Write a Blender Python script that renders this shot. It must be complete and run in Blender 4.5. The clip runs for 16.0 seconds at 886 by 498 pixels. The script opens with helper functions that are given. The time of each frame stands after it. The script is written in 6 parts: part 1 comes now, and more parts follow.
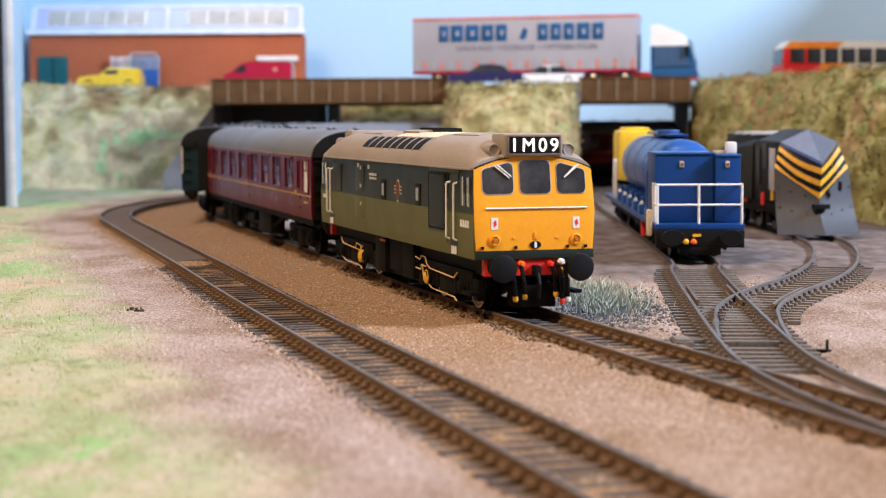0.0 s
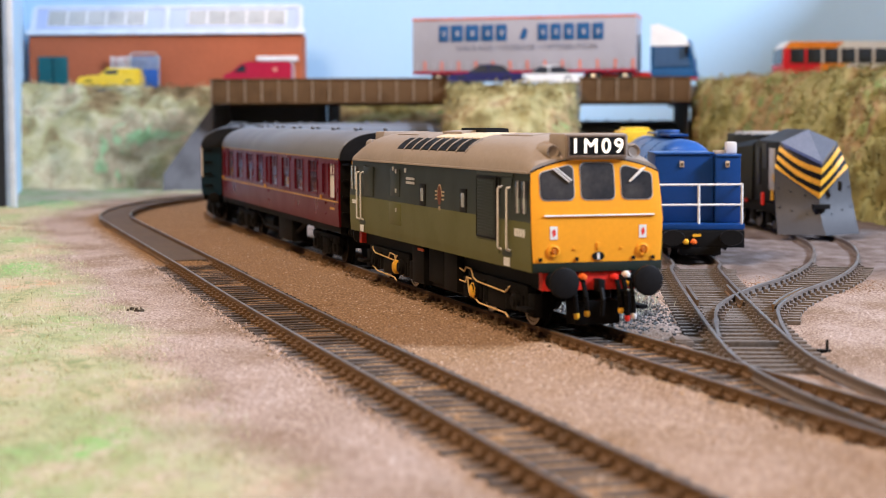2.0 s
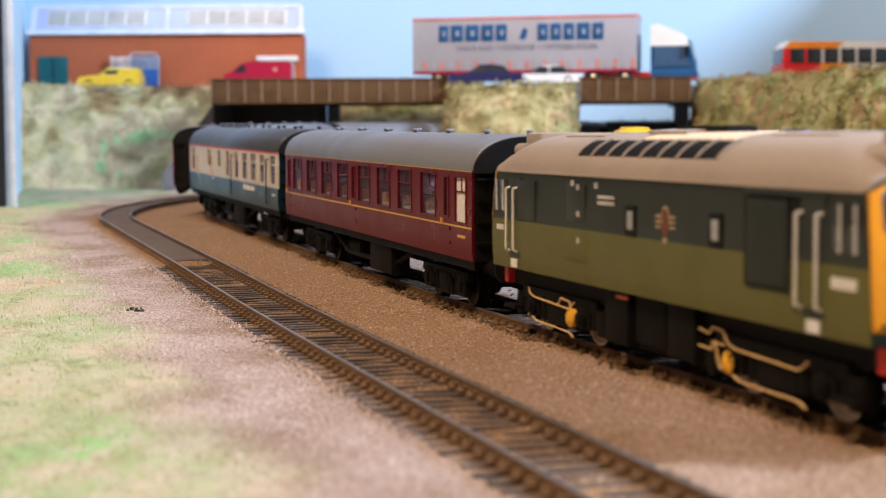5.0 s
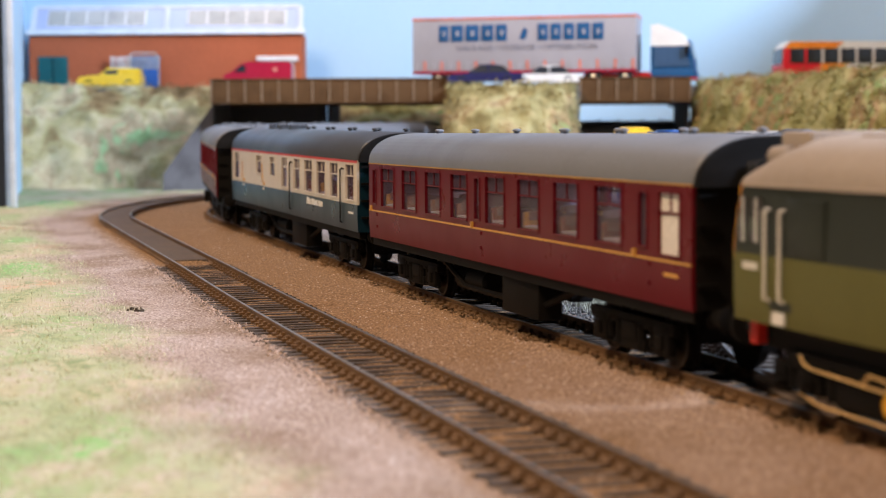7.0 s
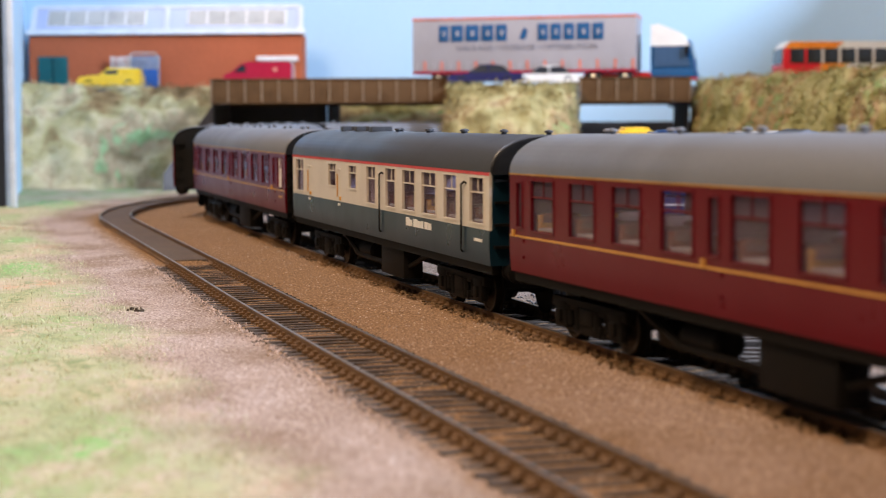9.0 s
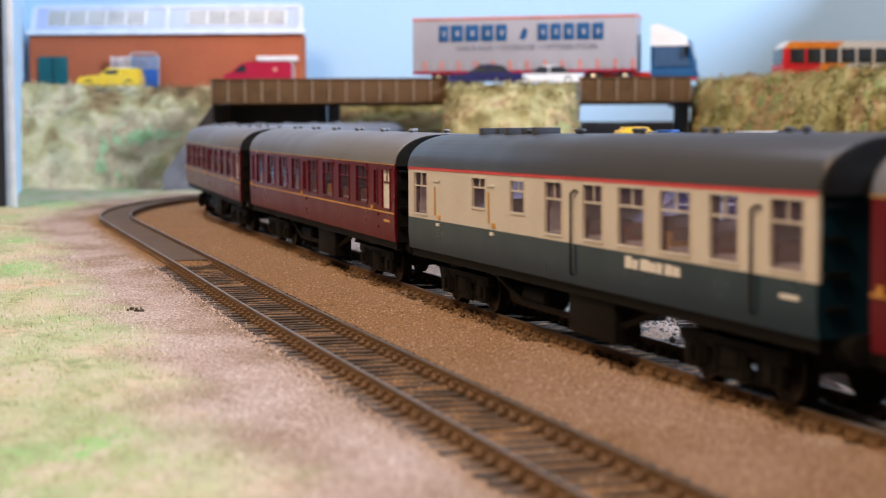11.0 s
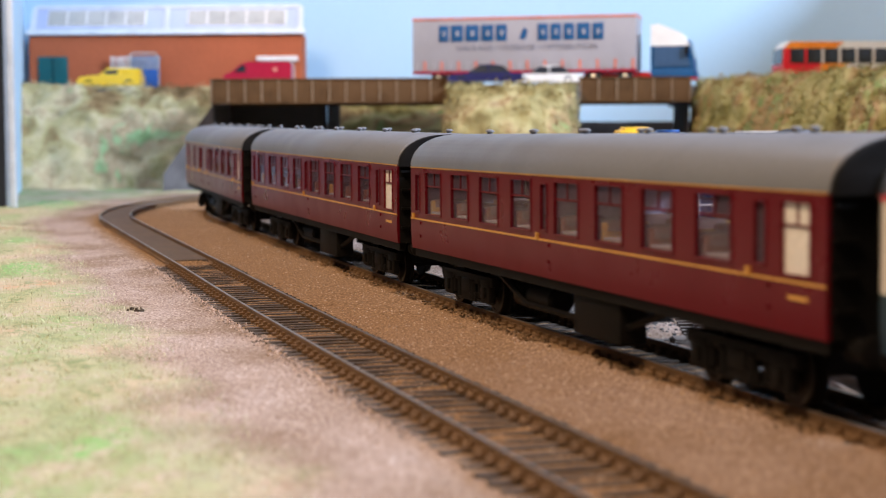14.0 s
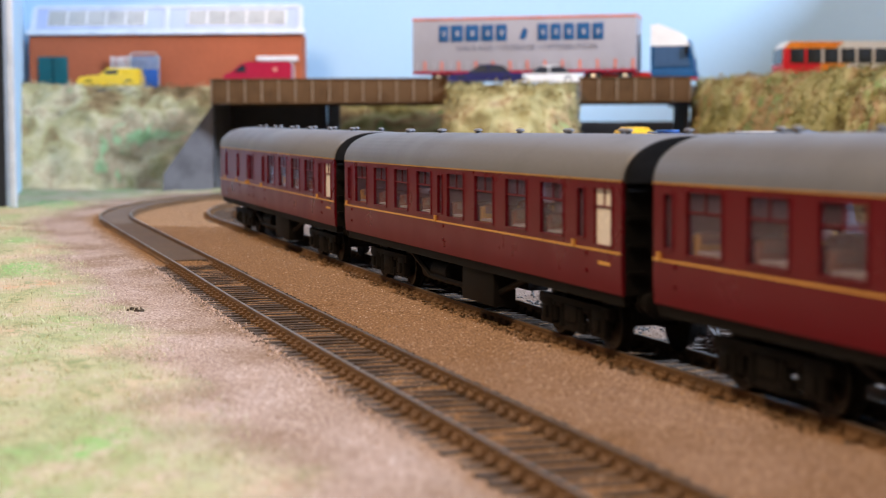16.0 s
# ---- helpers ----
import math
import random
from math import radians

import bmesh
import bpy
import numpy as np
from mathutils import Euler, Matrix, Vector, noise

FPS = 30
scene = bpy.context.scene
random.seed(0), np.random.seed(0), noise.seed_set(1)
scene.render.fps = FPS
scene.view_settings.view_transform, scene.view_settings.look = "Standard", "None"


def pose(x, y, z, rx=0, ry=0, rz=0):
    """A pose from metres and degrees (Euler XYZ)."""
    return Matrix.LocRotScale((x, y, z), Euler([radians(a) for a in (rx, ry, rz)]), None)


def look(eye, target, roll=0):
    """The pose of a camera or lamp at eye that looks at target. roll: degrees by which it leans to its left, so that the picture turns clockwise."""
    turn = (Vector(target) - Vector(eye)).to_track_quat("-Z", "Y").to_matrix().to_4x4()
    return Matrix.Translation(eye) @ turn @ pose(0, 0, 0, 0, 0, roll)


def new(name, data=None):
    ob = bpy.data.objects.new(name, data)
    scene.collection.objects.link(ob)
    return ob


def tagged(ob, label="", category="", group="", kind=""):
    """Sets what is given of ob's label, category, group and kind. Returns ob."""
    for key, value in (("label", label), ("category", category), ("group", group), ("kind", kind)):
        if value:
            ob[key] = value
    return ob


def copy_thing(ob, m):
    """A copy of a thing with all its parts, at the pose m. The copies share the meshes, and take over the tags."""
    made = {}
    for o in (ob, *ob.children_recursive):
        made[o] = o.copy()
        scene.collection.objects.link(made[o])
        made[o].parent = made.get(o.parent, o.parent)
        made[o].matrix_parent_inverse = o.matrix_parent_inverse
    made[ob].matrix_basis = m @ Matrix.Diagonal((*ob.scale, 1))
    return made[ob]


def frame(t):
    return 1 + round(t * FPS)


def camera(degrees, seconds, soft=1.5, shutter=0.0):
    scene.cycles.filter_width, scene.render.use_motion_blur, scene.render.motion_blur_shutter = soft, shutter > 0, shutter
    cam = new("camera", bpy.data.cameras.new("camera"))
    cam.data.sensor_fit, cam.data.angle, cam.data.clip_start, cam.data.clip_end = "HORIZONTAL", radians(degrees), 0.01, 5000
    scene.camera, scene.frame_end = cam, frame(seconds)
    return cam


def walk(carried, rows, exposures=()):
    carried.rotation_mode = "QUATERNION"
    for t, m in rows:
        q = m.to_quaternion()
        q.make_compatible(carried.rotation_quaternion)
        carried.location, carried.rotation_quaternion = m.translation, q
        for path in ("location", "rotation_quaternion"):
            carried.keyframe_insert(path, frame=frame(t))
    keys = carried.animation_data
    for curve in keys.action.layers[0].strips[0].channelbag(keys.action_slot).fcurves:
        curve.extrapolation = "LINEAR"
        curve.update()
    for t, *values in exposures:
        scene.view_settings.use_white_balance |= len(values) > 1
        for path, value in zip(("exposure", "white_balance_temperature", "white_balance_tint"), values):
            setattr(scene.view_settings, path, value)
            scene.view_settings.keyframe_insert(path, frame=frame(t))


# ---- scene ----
# Model railway at 4 mm to the foot. Plan figures below are millimetres.
MM = 0.001
DEG = math.degrees

# ---- camera: stands still ----
cam = camera(29.57, 16.0, soft=1.0, shutter=0.5)
EYE = (0.0, 0.0, 50.3 * MM)
STAND = look(EYE, (0.0, 1.0, 50.3 * MM - math.tan(0.0672)), roll=-0.286)
walk(cam, [(0.0, STAND), (16.0, STAND)], exposures=[(0.0, 0.03, 5620, 15), (16.0, 0.03, 5620, 15)])
cam.data.dof.use_dof = True
cam.data.dof.focus_distance = 0.53
cam.data.dof.aperture_fstop = 26.0

# ---- world and lamps: unseen cool side and warm lamps, plus an added back fill ----
world = bpy.data.worlds.new("room_air")
world.use_nodes = True
world.node_tree.nodes["Background"].inputs[0].default_value = (0.75, 0.85, 1.0, 1)
world.node_tree.nodes["Background"].inputs[1].default_value = 0.6
scene.world = world


def area_lamp(name, eye, target, sx, sy, power, colour):
    d = bpy.data.lights.new(name, "AREA")
    d.shape, d.size, d.size_y, d.energy, d.color = "RECTANGLE", sx, sy, power, colour
    ob = new(name, d)
    ob.matrix_world = look(eye, target)
    return ob


# cool and warm lamps are assumed sources out of view
area_lamp("cool_side_light", (1.5, 0.2, 1.1), (0.0, 0.6, 0.0), 0.4, 0.4, 62, (0.88, 0.94, 1.0))
area_lamp("warm_room_light", (-0.8, -0.35, 1.6), (0.0, 0.75, 0.0), 0.6, 0.6, 41, (1.0, 0.66, 0.34))
# fill added to brighten the back left; no such lamp is known
area_lamp("back_fill_light", (-0.35, 0.85, 1.4), (-0.12, 1.25, 0.05), 0.8, 0.15, 8.5, (0.98, 0.96, 1.0))


# ---- materials ----
def mat(name, colour, rough=0.6, metal=0.0, grain=900.0, vary=0.12, stain=60.0, stains=0.12, bump=0.0, dirt=None, coat=0.0, island=0.0, spec=0.3):
    """A painted, moulded or earthy surface: grain and stains at two sizes, and fine relief."""
    m = bpy.data.materials.new(name)
    m.use_nodes = True
    nt = m.node_tree
    b = nt.nodes["Principled BSDF"]
    tc = nt.nodes.new("ShaderNodeTexCoord")
    n1 = nt.nodes.new("ShaderNodeTexNoise")
    n1.inputs["Scale"].default_value, n1.inputs["Detail"].default_value = grain, 4
    n2 = nt.nodes.new("ShaderNodeTexNoise")
    n2.inputs["Scale"].default_value, n2.inputs["Detail"].default_value = stain, 5
    nt.links.new(tc.outputs["Object"], n1.inputs["Vector"])
    nt.links.new(tc.outputs["Object"], n2.inputs["Vector"])
    mr1 = nt.nodes.new("ShaderNodeMapRange")
    mr1.inputs[1].default_value, mr1.inputs[2].default_value = 0.3, 0.7
    mr1.inputs[3].default_value, mr1.inputs[4].default_value = 1 - vary, 1 + vary
    nt.links.new(n1.outputs["Fac"], mr1.inputs[0])
    mix = nt.nodes.new("ShaderNodeMix")
    mix.data_type = "RGBA"
    d = dirt or tuple(c * 0.55 for c in colour)
    mix.inputs[6].default_value = (*colour, 1)
    mix.inputs[7].default_value = (*d, 1)
    mr2 = nt.nodes.new("ShaderNodeMapRange")
    mr2.inputs[1].default_value, mr2.inputs[2].default_value = 0.45, 0.75
    mr2.inputs[3].default_value, mr2.inputs[4].default_value = 0, min(1.0, stains * 4)
    nt.links.new(n2.outputs["Fac"], mr2.inputs[0])
    nt.links.new(mr2.outputs[0], mix.inputs[0])
    hsv = nt.nodes.new("ShaderNodeHueSaturation")
    nt.links.new(mix.outputs[2], hsv.inputs["Color"])
    nt.links.new(mr1.outputs[0], hsv.inputs["Value"])
    out = hsv.outputs[0]
    if island:
        g = nt.nodes.new("ShaderNodeNewGeometry")
        mr3 = nt.nodes.new("ShaderNodeMapRange")
        mr3.inputs[3].default_value, mr3.inputs[4].default_value = 1 - island, 1 + island
        nt.links.new(g.outputs["Random Per Island"], mr3.inputs[0])
        h2 = nt.nodes.new("ShaderNodeHueSaturation")
        nt.links.new(out, h2.inputs["Color"])
        nt.links.new(mr3.outputs[0], h2.inputs["Value"])
        out = h2.outputs[0]
    nt.links.new(out, b.inputs["Base Color"])
    b.inputs["Roughness"].default_value = rough
    b.inputs["Metallic"].default_value = metal
    b.inputs["Coat Weight"].default_value = coat
    b.inputs["Specular IOR Level"].default_value = spec
    rr = nt.nodes.new("ShaderNodeMapRange")
    rr.inputs[3].default_value, rr.inputs[4].default_value = max(0.02, rough - 0.1), min(1, rough + 0.1)
    nt.links.new(n2.outputs["Fac"], rr.inputs[0])
    nt.links.new(rr.outputs[0], b.inputs["Roughness"])
    if bump:
        bp = nt.nodes.new("ShaderNodeBump")
        bp.inputs["Strength"].default_value, bp.inputs["Distance"].default_value = 1.0, bump * MM
        nt.links.new(n1.outputs["Fac"], bp.inputs["Height"])
        nt.links.new(bp.outputs[0], b.inputs["Normal"])
    return m


def glass_mat(name, tint=(0.75, 0.8, 0.82), through_part=0.7):
    m = bpy.data.materials.new(name)
    m.use_nodes = True
    nt = m.node_tree
    b = nt.nodes["Principled BSDF"]
    # lilac diffuse colour stands in for hazy reflections on the glass
    b.inputs["Base Color"].default_value = (0.20, 0.145, 0.21, 1)
    b.inputs["Roughness"].default_value = 0.08
    t = nt.nodes.new("ShaderNodeBsdfTransparent")
    t.inputs[0].default_value = (*tint, 1)
    mx = nt.nodes.new("ShaderNodeMixShader")
    mx.inputs[0].default_value = through_part
    nt.links.new(b.outputs[0], mx.inputs[1])
    nt.links.new(t.outputs[0], mx.inputs[2])
    nt.links.new(mx.outputs[0], nt.nodes["Material Output"].inputs[0])
    return m


def glow_mat(name, colour, strength):
    m = bpy.data.materials.new(name)
    m.use_nodes = True
    b = m.node_tree.nodes["Principled BSDF"]
    b.inputs["Base Color"].default_value = (*colour, 1)
    b.inputs["Emission Color"].default_value = (*colour, 1)
    b.inputs["Emission Strength"].default_value = strength
    return m


M = {
    "yellow": mat("warning_yellow_paint", (0.86, 0.36, 0.012), 0.38, stains=0.03, vary=0.03),
    "green_dark": mat("dark_green_paint", (0.028, 0.033, 0.028), 0.4, stains=0.06, vary=0.06, spec=0.2),
    "green_light": mat("olive_green_paint", (0.112, 0.109, 0.024), 0.45, stains=0.06, vary=0.05),
    "green_sill": mat("deep_green_paint", (0.011, 0.018, 0.012), 0.5),
    "loco_roof": mat("weathered_roof_grey", (0.33, 0.275, 0.225), 0.75, stain=25, stains=0.2, vary=0.06, dirt=(0.26, 0.215, 0.175)),
    "cream": mat("cream_panel", (0.72, 0.60, 0.42), 0.6),
    "black": mat("satin_black", (0.009, 0.009, 0.0095), 0.5, stains=0.12, dirt=(0.014, 0.012, 0.011), spec=0.12),
    "underframe": mat("grimy_underframe_black", (0.006, 0.0058, 0.006), 0.6, stains=0.12, dirt=(0.012, 0.010, 0.009), spec=0.1),
    "red": mat("buffer_beam_red", (0.75, 0.035, 0.02), 0.4, stains=0.04),
    "white": mat("white_paint", (0.78, 0.77, 0.74), 0.5, stains=0.06, vary=0.04),
    "gold_line": mat("lining_yellow", (0.62, 0.34, 0.07), 0.5),
    "pipe_yellow": mat("pipe_yellow", (0.72, 0.50, 0.22), 0.45),
    "axle_yellow": mat("axlebox_yellow", (0.85, 0.45, 0.02), 0.45),
    "steel": mat("bright_steel", (0.55, 0.53, 0.50), 0.3, 1.0),
    "maroon": mat("maroon_paint", (0.112, 0.0042, 0.0105), 0.3, stains=0.05, vary=0.05, spec=0.1),
    "coach_roof": mat("coach_roof_grey", (0.172, 0.182, 0.205), 0.45, stain=30, stains=0.12, vary=0.05),
    "coach_roof_dark": mat("coach_roof_dark_grey", (0.06, 0.066, 0.078), 0.38, stain=30, stains=0.12, vary=0.05),
    "rail_blue": mat("rail_blue_paint", (0.006, 0.026, 0.048), 0.3, stains=0.05, vary=0.05),
    "pale_grey": mat("pale_grey_paint", (0.64, 0.60, 0.54), 0.45, stains=0.05, vary=0.04),
    "red_band": mat("red_band", (0.62, 0.08, 0.09), 0.5),
    "seat": mat("seat_brown", (0.26, 0.085, 0.035), 0.7),
    "seat_linen": mat("seat_linen", (0.27, 0.16, 0.12), 0.7),
    "seat_gold": mat("seat_gold", (0.62, 0.33, 0.05), 0.7),
    "inner": mat("interior_lilac", (0.55, 0.48, 0.55), 0.7),
    "table": mat("table_cream", (0.52, 0.45, 0.43), 0.6),
    "glass": glass_mat("coach_glass", (0.94, 0.94, 0.98), 0.80),
    "cab_glass": glass_mat("cab_glass", (0.55, 0.58, 0.6), 0.35),
    "frosted": mat("frosted_window", (0.75, 0.72, 0.68), 0.5, stains=0.02),
    "glow": glow_mat("headcode_glow", (1.0, 0.88, 0.68), 1.6),
    "dull_steel": mat("dull_steel_tyre", (0.07, 0.065, 0.06), 0.45, 0.6),
    "rail": mat("rusty_rail", (0.17, 0.102, 0.05), 0.75, stain=40, stains=0.2, vary=0.2, dirt=(0.10, 0.072, 0.05), bump=0.1),
    "railhead": mat("worn_railhead", (0.17, 0.165, 0.165), 0.4, 0.35, stains=0.15, dirt=(0.14, 0.10, 0.07)),
    "sleeper_grey": mat("dusty_grey_sleeper", (0.10, 0.088, 0.078), 0.85, stains=0.25, dirt=(0.20, 0.17, 0.15), vary=0.25, bump=0.15, island=0.25),
    "railgrey": mat("dusty_rail", (0.17, 0.14, 0.12), 0.7, stain=40, stains=0.2, dirt=(0.10, 0.08, 0.07)),
    "sleeper": mat("brown_sleeper", (0.058, 0.046, 0.038), 0.8, stains=0.25, dirt=(0.13, 0.10, 0.078), vary=0.25, bump=0.15, island=0.25),
    "blue_wagon": mat("bright_blue_paint", (0.011, 0.050, 0.20), 0.35, stains=0.04, vary=0.04),
    "wagon_yellow": mat("wagon_yellow_paint", (0.82, 0.55, 0.03), 0.45),
    "plough_grey": mat("plough_grey_paint", (0.029, 0.030, 0.036), 0.5, stains=0.1),
    # top plate colour is paled and blued to imitate a sky reflection
    "plough_top": mat("plough_sky_sheen", (0.26, 0.29, 0.36), 0.3, 0.6, stains=0.05, coat=0.6),
    "stripe": mat("stripe_amber", (0.80, 0.42, 0.03), 0.45),
    "girder": mat("girder_brown", (0.115, 0.064, 0.028), 0.8, spec=0.1, stain=50, stains=0.2, vary=0.12, bump=0.1),
    "girder_rib": mat("girder_rib_pale", (0.27, 0.20, 0.13), 0.8, spec=0.1),
    "concrete": mat("abutment_grey", (0.15, 0.145, 0.15), 0.85, stains=0.2),
    # dark colour stands for the shade under and behind the bridges
    "dark_wall": mat("underbridge_shade", (0.07, 0.065, 0.064), 0.8),
    "road": mat("road_grey", (0.16, 0.155, 0.15), 0.85, stains=0.15),
    "sky": mat("painted_sky_blue", (0.42, 0.62, 0.80), 0.75, grain=300, vary=0.015, stain=2.2, stains=0.16, dirt=(0.58, 0.70, 0.80)),
    "board_white": mat("board_edge_white", (0.62, 0.66, 0.70), 0.7),
    "curtain": mat("black_curtain", (0.012, 0.011, 0.011), 0.9),
    "roomwall": mat("room_wall_cream", (0.27, 0.235, 0.20), 0.8, grain=20, stain=1.5, vary=0.03),
    "roomfloor": mat("room_floor_brown", (0.22, 0.17, 0.13), 0.6, grain=30, stain=2),
    "tanblue": mat("tank_blue_paint", (0.03, 0.10, 0.34), 0.3, stains=0.05),
}


# ---- mesh helpers (millimetres in, metres out) ----
def box(bm, x0, x1, y0, y1, z0, z1, bevel=0.0):
    vs = [bm.verts.new((x, y, z)) for x in (x0, x1) for y in (y0, y1) for z in (z0, z1)]
    fs = [bm.faces.new([vs[i] for i in f]) for f in ((0, 1, 3, 2), (4, 6, 7, 5), (0, 4, 5, 1), (2, 3, 7, 6), (0, 2, 6, 4), (1, 5, 7, 3))]
    if bevel:
        es = list({e for f in fs for e in f.edges})
        bmesh.ops.bevel(bm, geom=es, offset=bevel, segments=2, profile=0.6, affect="EDGES")
    return bm


def rod(bm, a, b, r, seg=8, r2=None):
    """A round bar, or cone, from a to b."""
    a, b = Vector(a), Vector(b)
    d = (b - a).normalized()
    u = d.orthogonal().normalized()
    w = d.cross(u)
    rings = []
    for p, q in ((a, r), (b, r if r2 is None else r2)):
        rings.append([bm.verts.new(p + (u * math.cos(2 * math.pi * i / seg) + w * math.sin(2 * math.pi * i / seg)) * q) for i in range(seg)])
    for i in range(seg):
        j = (i + 1) % seg
        bm.faces.new((rings[0][i], rings[0][j], rings[1][j], rings[1][i]))
    bm.faces.new(rings[0][::-1])
    bm.faces.new(rings[1])
    return bm


def tube(bm, pts, r, seg=6):
    for a, b in zip(pts, pts[1:]):
        rod(bm, a, b, r, seg)
    return bm


def loft(bm, sections, caps=True, closed=True):
    """A skin over rings of points of equal number."""
    rings = [[bm.verts.new(p) for p in s] for s in sections]
    n = len(rings[0])
    for r0, r1 in zip(rings, rings[1:]):
        for i in range(n if closed else n - 1):
            j = (i + 1) % n
            bm.faces.new((r0[i], r0[j], r1[j], r1[i]))
    if caps and closed:
        bm.faces.new(rings[0][::-1])
        bm.faces.new(rings[-1])
    return bm


def lathe(bm, a, b, profile, seg=20):
    """Turned shape round the axis a-b: profile of (along 0..1, radius)."""
    a, b = Vector(a), Vector(b)
    d = b - a
    u = d.normalized().orthogonal().normalized()
    w = d.normalized().cross(u)
    return loft(bm, [[a + d * k + (u * math.cos(2 * math.pi * i / seg) + w * math.sin(2 * math.pi * i / seg)) * max(r, 0.01) for i in range(seg)] for k, r in profile])


def mesh_of(bm, name, material, smooth=40):
    bmesh.ops.recalc_face_normals(bm, faces=bm.faces)
    bmesh.ops.scale(bm, vec=(MM, MM, MM), verts=bm.verts)
    me = bpy.data.meshes.new(name)
    bm.to_mesh(me)
    bm.free()
    mats = material if isinstance(material, (list, tuple)) else [material]
    for m in mats:
        me.materials.append(m)
    if smooth:
        me.polygons.foreach_set("use_smooth", [True] * len(me.polygons))
        me.set_sharp_from_angle(angle=radians(smooth))
    return me


def part(name, bm, material, parent=None, label="", smooth=40, at=None):
    """One mesh object under a thing, or at top level."""
    ob = new(name, mesh_of(bm, name, material, smooth))
    if parent is not None:
        ob.parent = parent
    if at is not None:
        ob.matrix_basis = pose(*[c * MM for c in at[:3]], *at[3:])
    if label:
        ob["label"] = label
    return ob


def same_mesh(ob, parent, at):
    """Another piece on the same mesh."""
    o = new(ob.name.split(".")[0], ob.data)
    o.parent = parent
    o.matrix_basis = pose(*[c * MM for c in at[:3]], *at[3:])
    return o


def thing(name, label, category, group="", at=None, kind=""):
    e = new(name)
    e.empty_display_size = 0.01
    tagged(e, label, category, group, kind)
    if at is not None:
        e.matrix_basis = pose(*[c * MM for c in at[:3]], *at[3:])
    return e


def B():
    return bmesh.new()


# ---- plan of the tracks ----
CX, CY = 237.0, 1046.0
LEAN = radians(17)
R_TRAIN, R_OUTER = 371.0, 433.0


def rise(y):
    d = y - 510
    return 0.0132 * 0.5 * (d + math.sqrt(d * d + 3600))


def spread(s):
    """How far the outer line draws away from the main line towards the front."""
    return 0.0098 * max(0.0, s - 300)


def along(s, R, lat=0.0):
    """Plan point at s mm along a main line (greater towards the front), lat mm to its right."""
    if R == R_OUTER:
        lat -= spread(s)
    r = R - lat
    tx, ty = CX - r * math.cos(LEAN), CY - r * math.sin(LEAN)
    if s >= 0:
        return tx + s * math.sin(LEAN), ty - s * math.cos(LEAN)
    a = math.pi + LEAN + s / R
    return CX + r * math.cos(a), CY + r * math.sin(a)


def side_of_outer(x, y):
    """Distance to the right of the outer line's centre."""
    s = (x - CX + R_OUTER * math.cos(LEAN)) * math.sin(LEAN) - (y - CY + R_OUTER * math.sin(LEAN)) * math.cos(LEAN)
    return side_of_main(x, y) + 62 + spread(s)


def side_of_main(x, y):
    """Distance to the right of the main line's centre."""
    tx, ty = CX - R_TRAIN * math.cos(LEAN), CY - R_TRAIN * math.sin(LEAN)
    if (x - tx) * math.sin(LEAN) - (y - ty) * math.cos(LEAN) > 0 or y < ty:
        return (x - tx) * math.cos(LEAN) + (y - ty) * math.sin(LEAN)
    return R_TRAIN - math.hypot(x - CX, y - CY)


def catmull(pts, step=4.0):
    P = [Vector(p) for p in pts]
    P = [P[0] * 2 - P[1]] + P + [P[-1] * 2 - P[-2]]
    out = []
    for i in range(1, len(P) - 2):
        n = max(2, int((P[i + 1] - P[i]).length / step))
        for k in range(n):
            t = k / n
            a, b, c, d = P[i - 1], P[i], P[i + 1], P[i + 2]
            out.append(0.5 * (2 * b + (c - a) * t + (2 * a - 5 * b + 4 * c - d) * t * t + (3 * b - a - 3 * c + d) * t ** 3))
    out.append(P[-2])
    return out


SIDING_A = catmull([(96, 240), (91, 262), (85, 290), (78.5, 329), (75.3, 369), (76.6, 409), (82.5, 489), (92, 609), (98, 660), (103, 850), (108, 1080), (125, 1230), (150, 1330)])
SIDING_B = catmull([(77.5, 415), (83, 455), (91, 496), (106, 537), (131, 589), (152, 650), (168, 724), (173, 790), (179, 950)])
MAIN = [Vector(along(s, R_TRAIN)) for s in range(-1150, 1830, 6)]
OUTER = [Vector(along(s, R_OUTER)) for s in range(-900, 1500, 6)]

# ---- the room round the layout ----
def slab(name, x0, x1, y0, y1, z0, z1, material, label):
    return tagged(part(name, box(B(), x0, x1, y0, y1, z0, z1), material, smooth=0), label, kind="structure")


slab("floor", -2600, 2600, -2600, 2600, -1060, -1000, M["roomfloor"], "brown hard floor of the exhibition room")
slab("ceiling", -2600, 2600, -2600, 2600, 2000, 2060, M["roomwall"], "plain cream ceiling of the room")
slab("wall_north", -2600, 2600, 2600, 2660, -1000, 2000, M["roomwall"], "plain cream painted room wall")
slab("wall_south", -2600, 2600, -2660, -2600, -1000, 2000, M["roomwall"], "plain cream painted room wall")
slab("wall_west", -2660, -2600, -2600, 2600, -1000, 2000, M["roomwall"], "plain cream painted room wall")
slab("wall_east", 2600, 2660, -2600, 2600, -1000, 2000, M["roomwall"], "plain cream painted room wall")


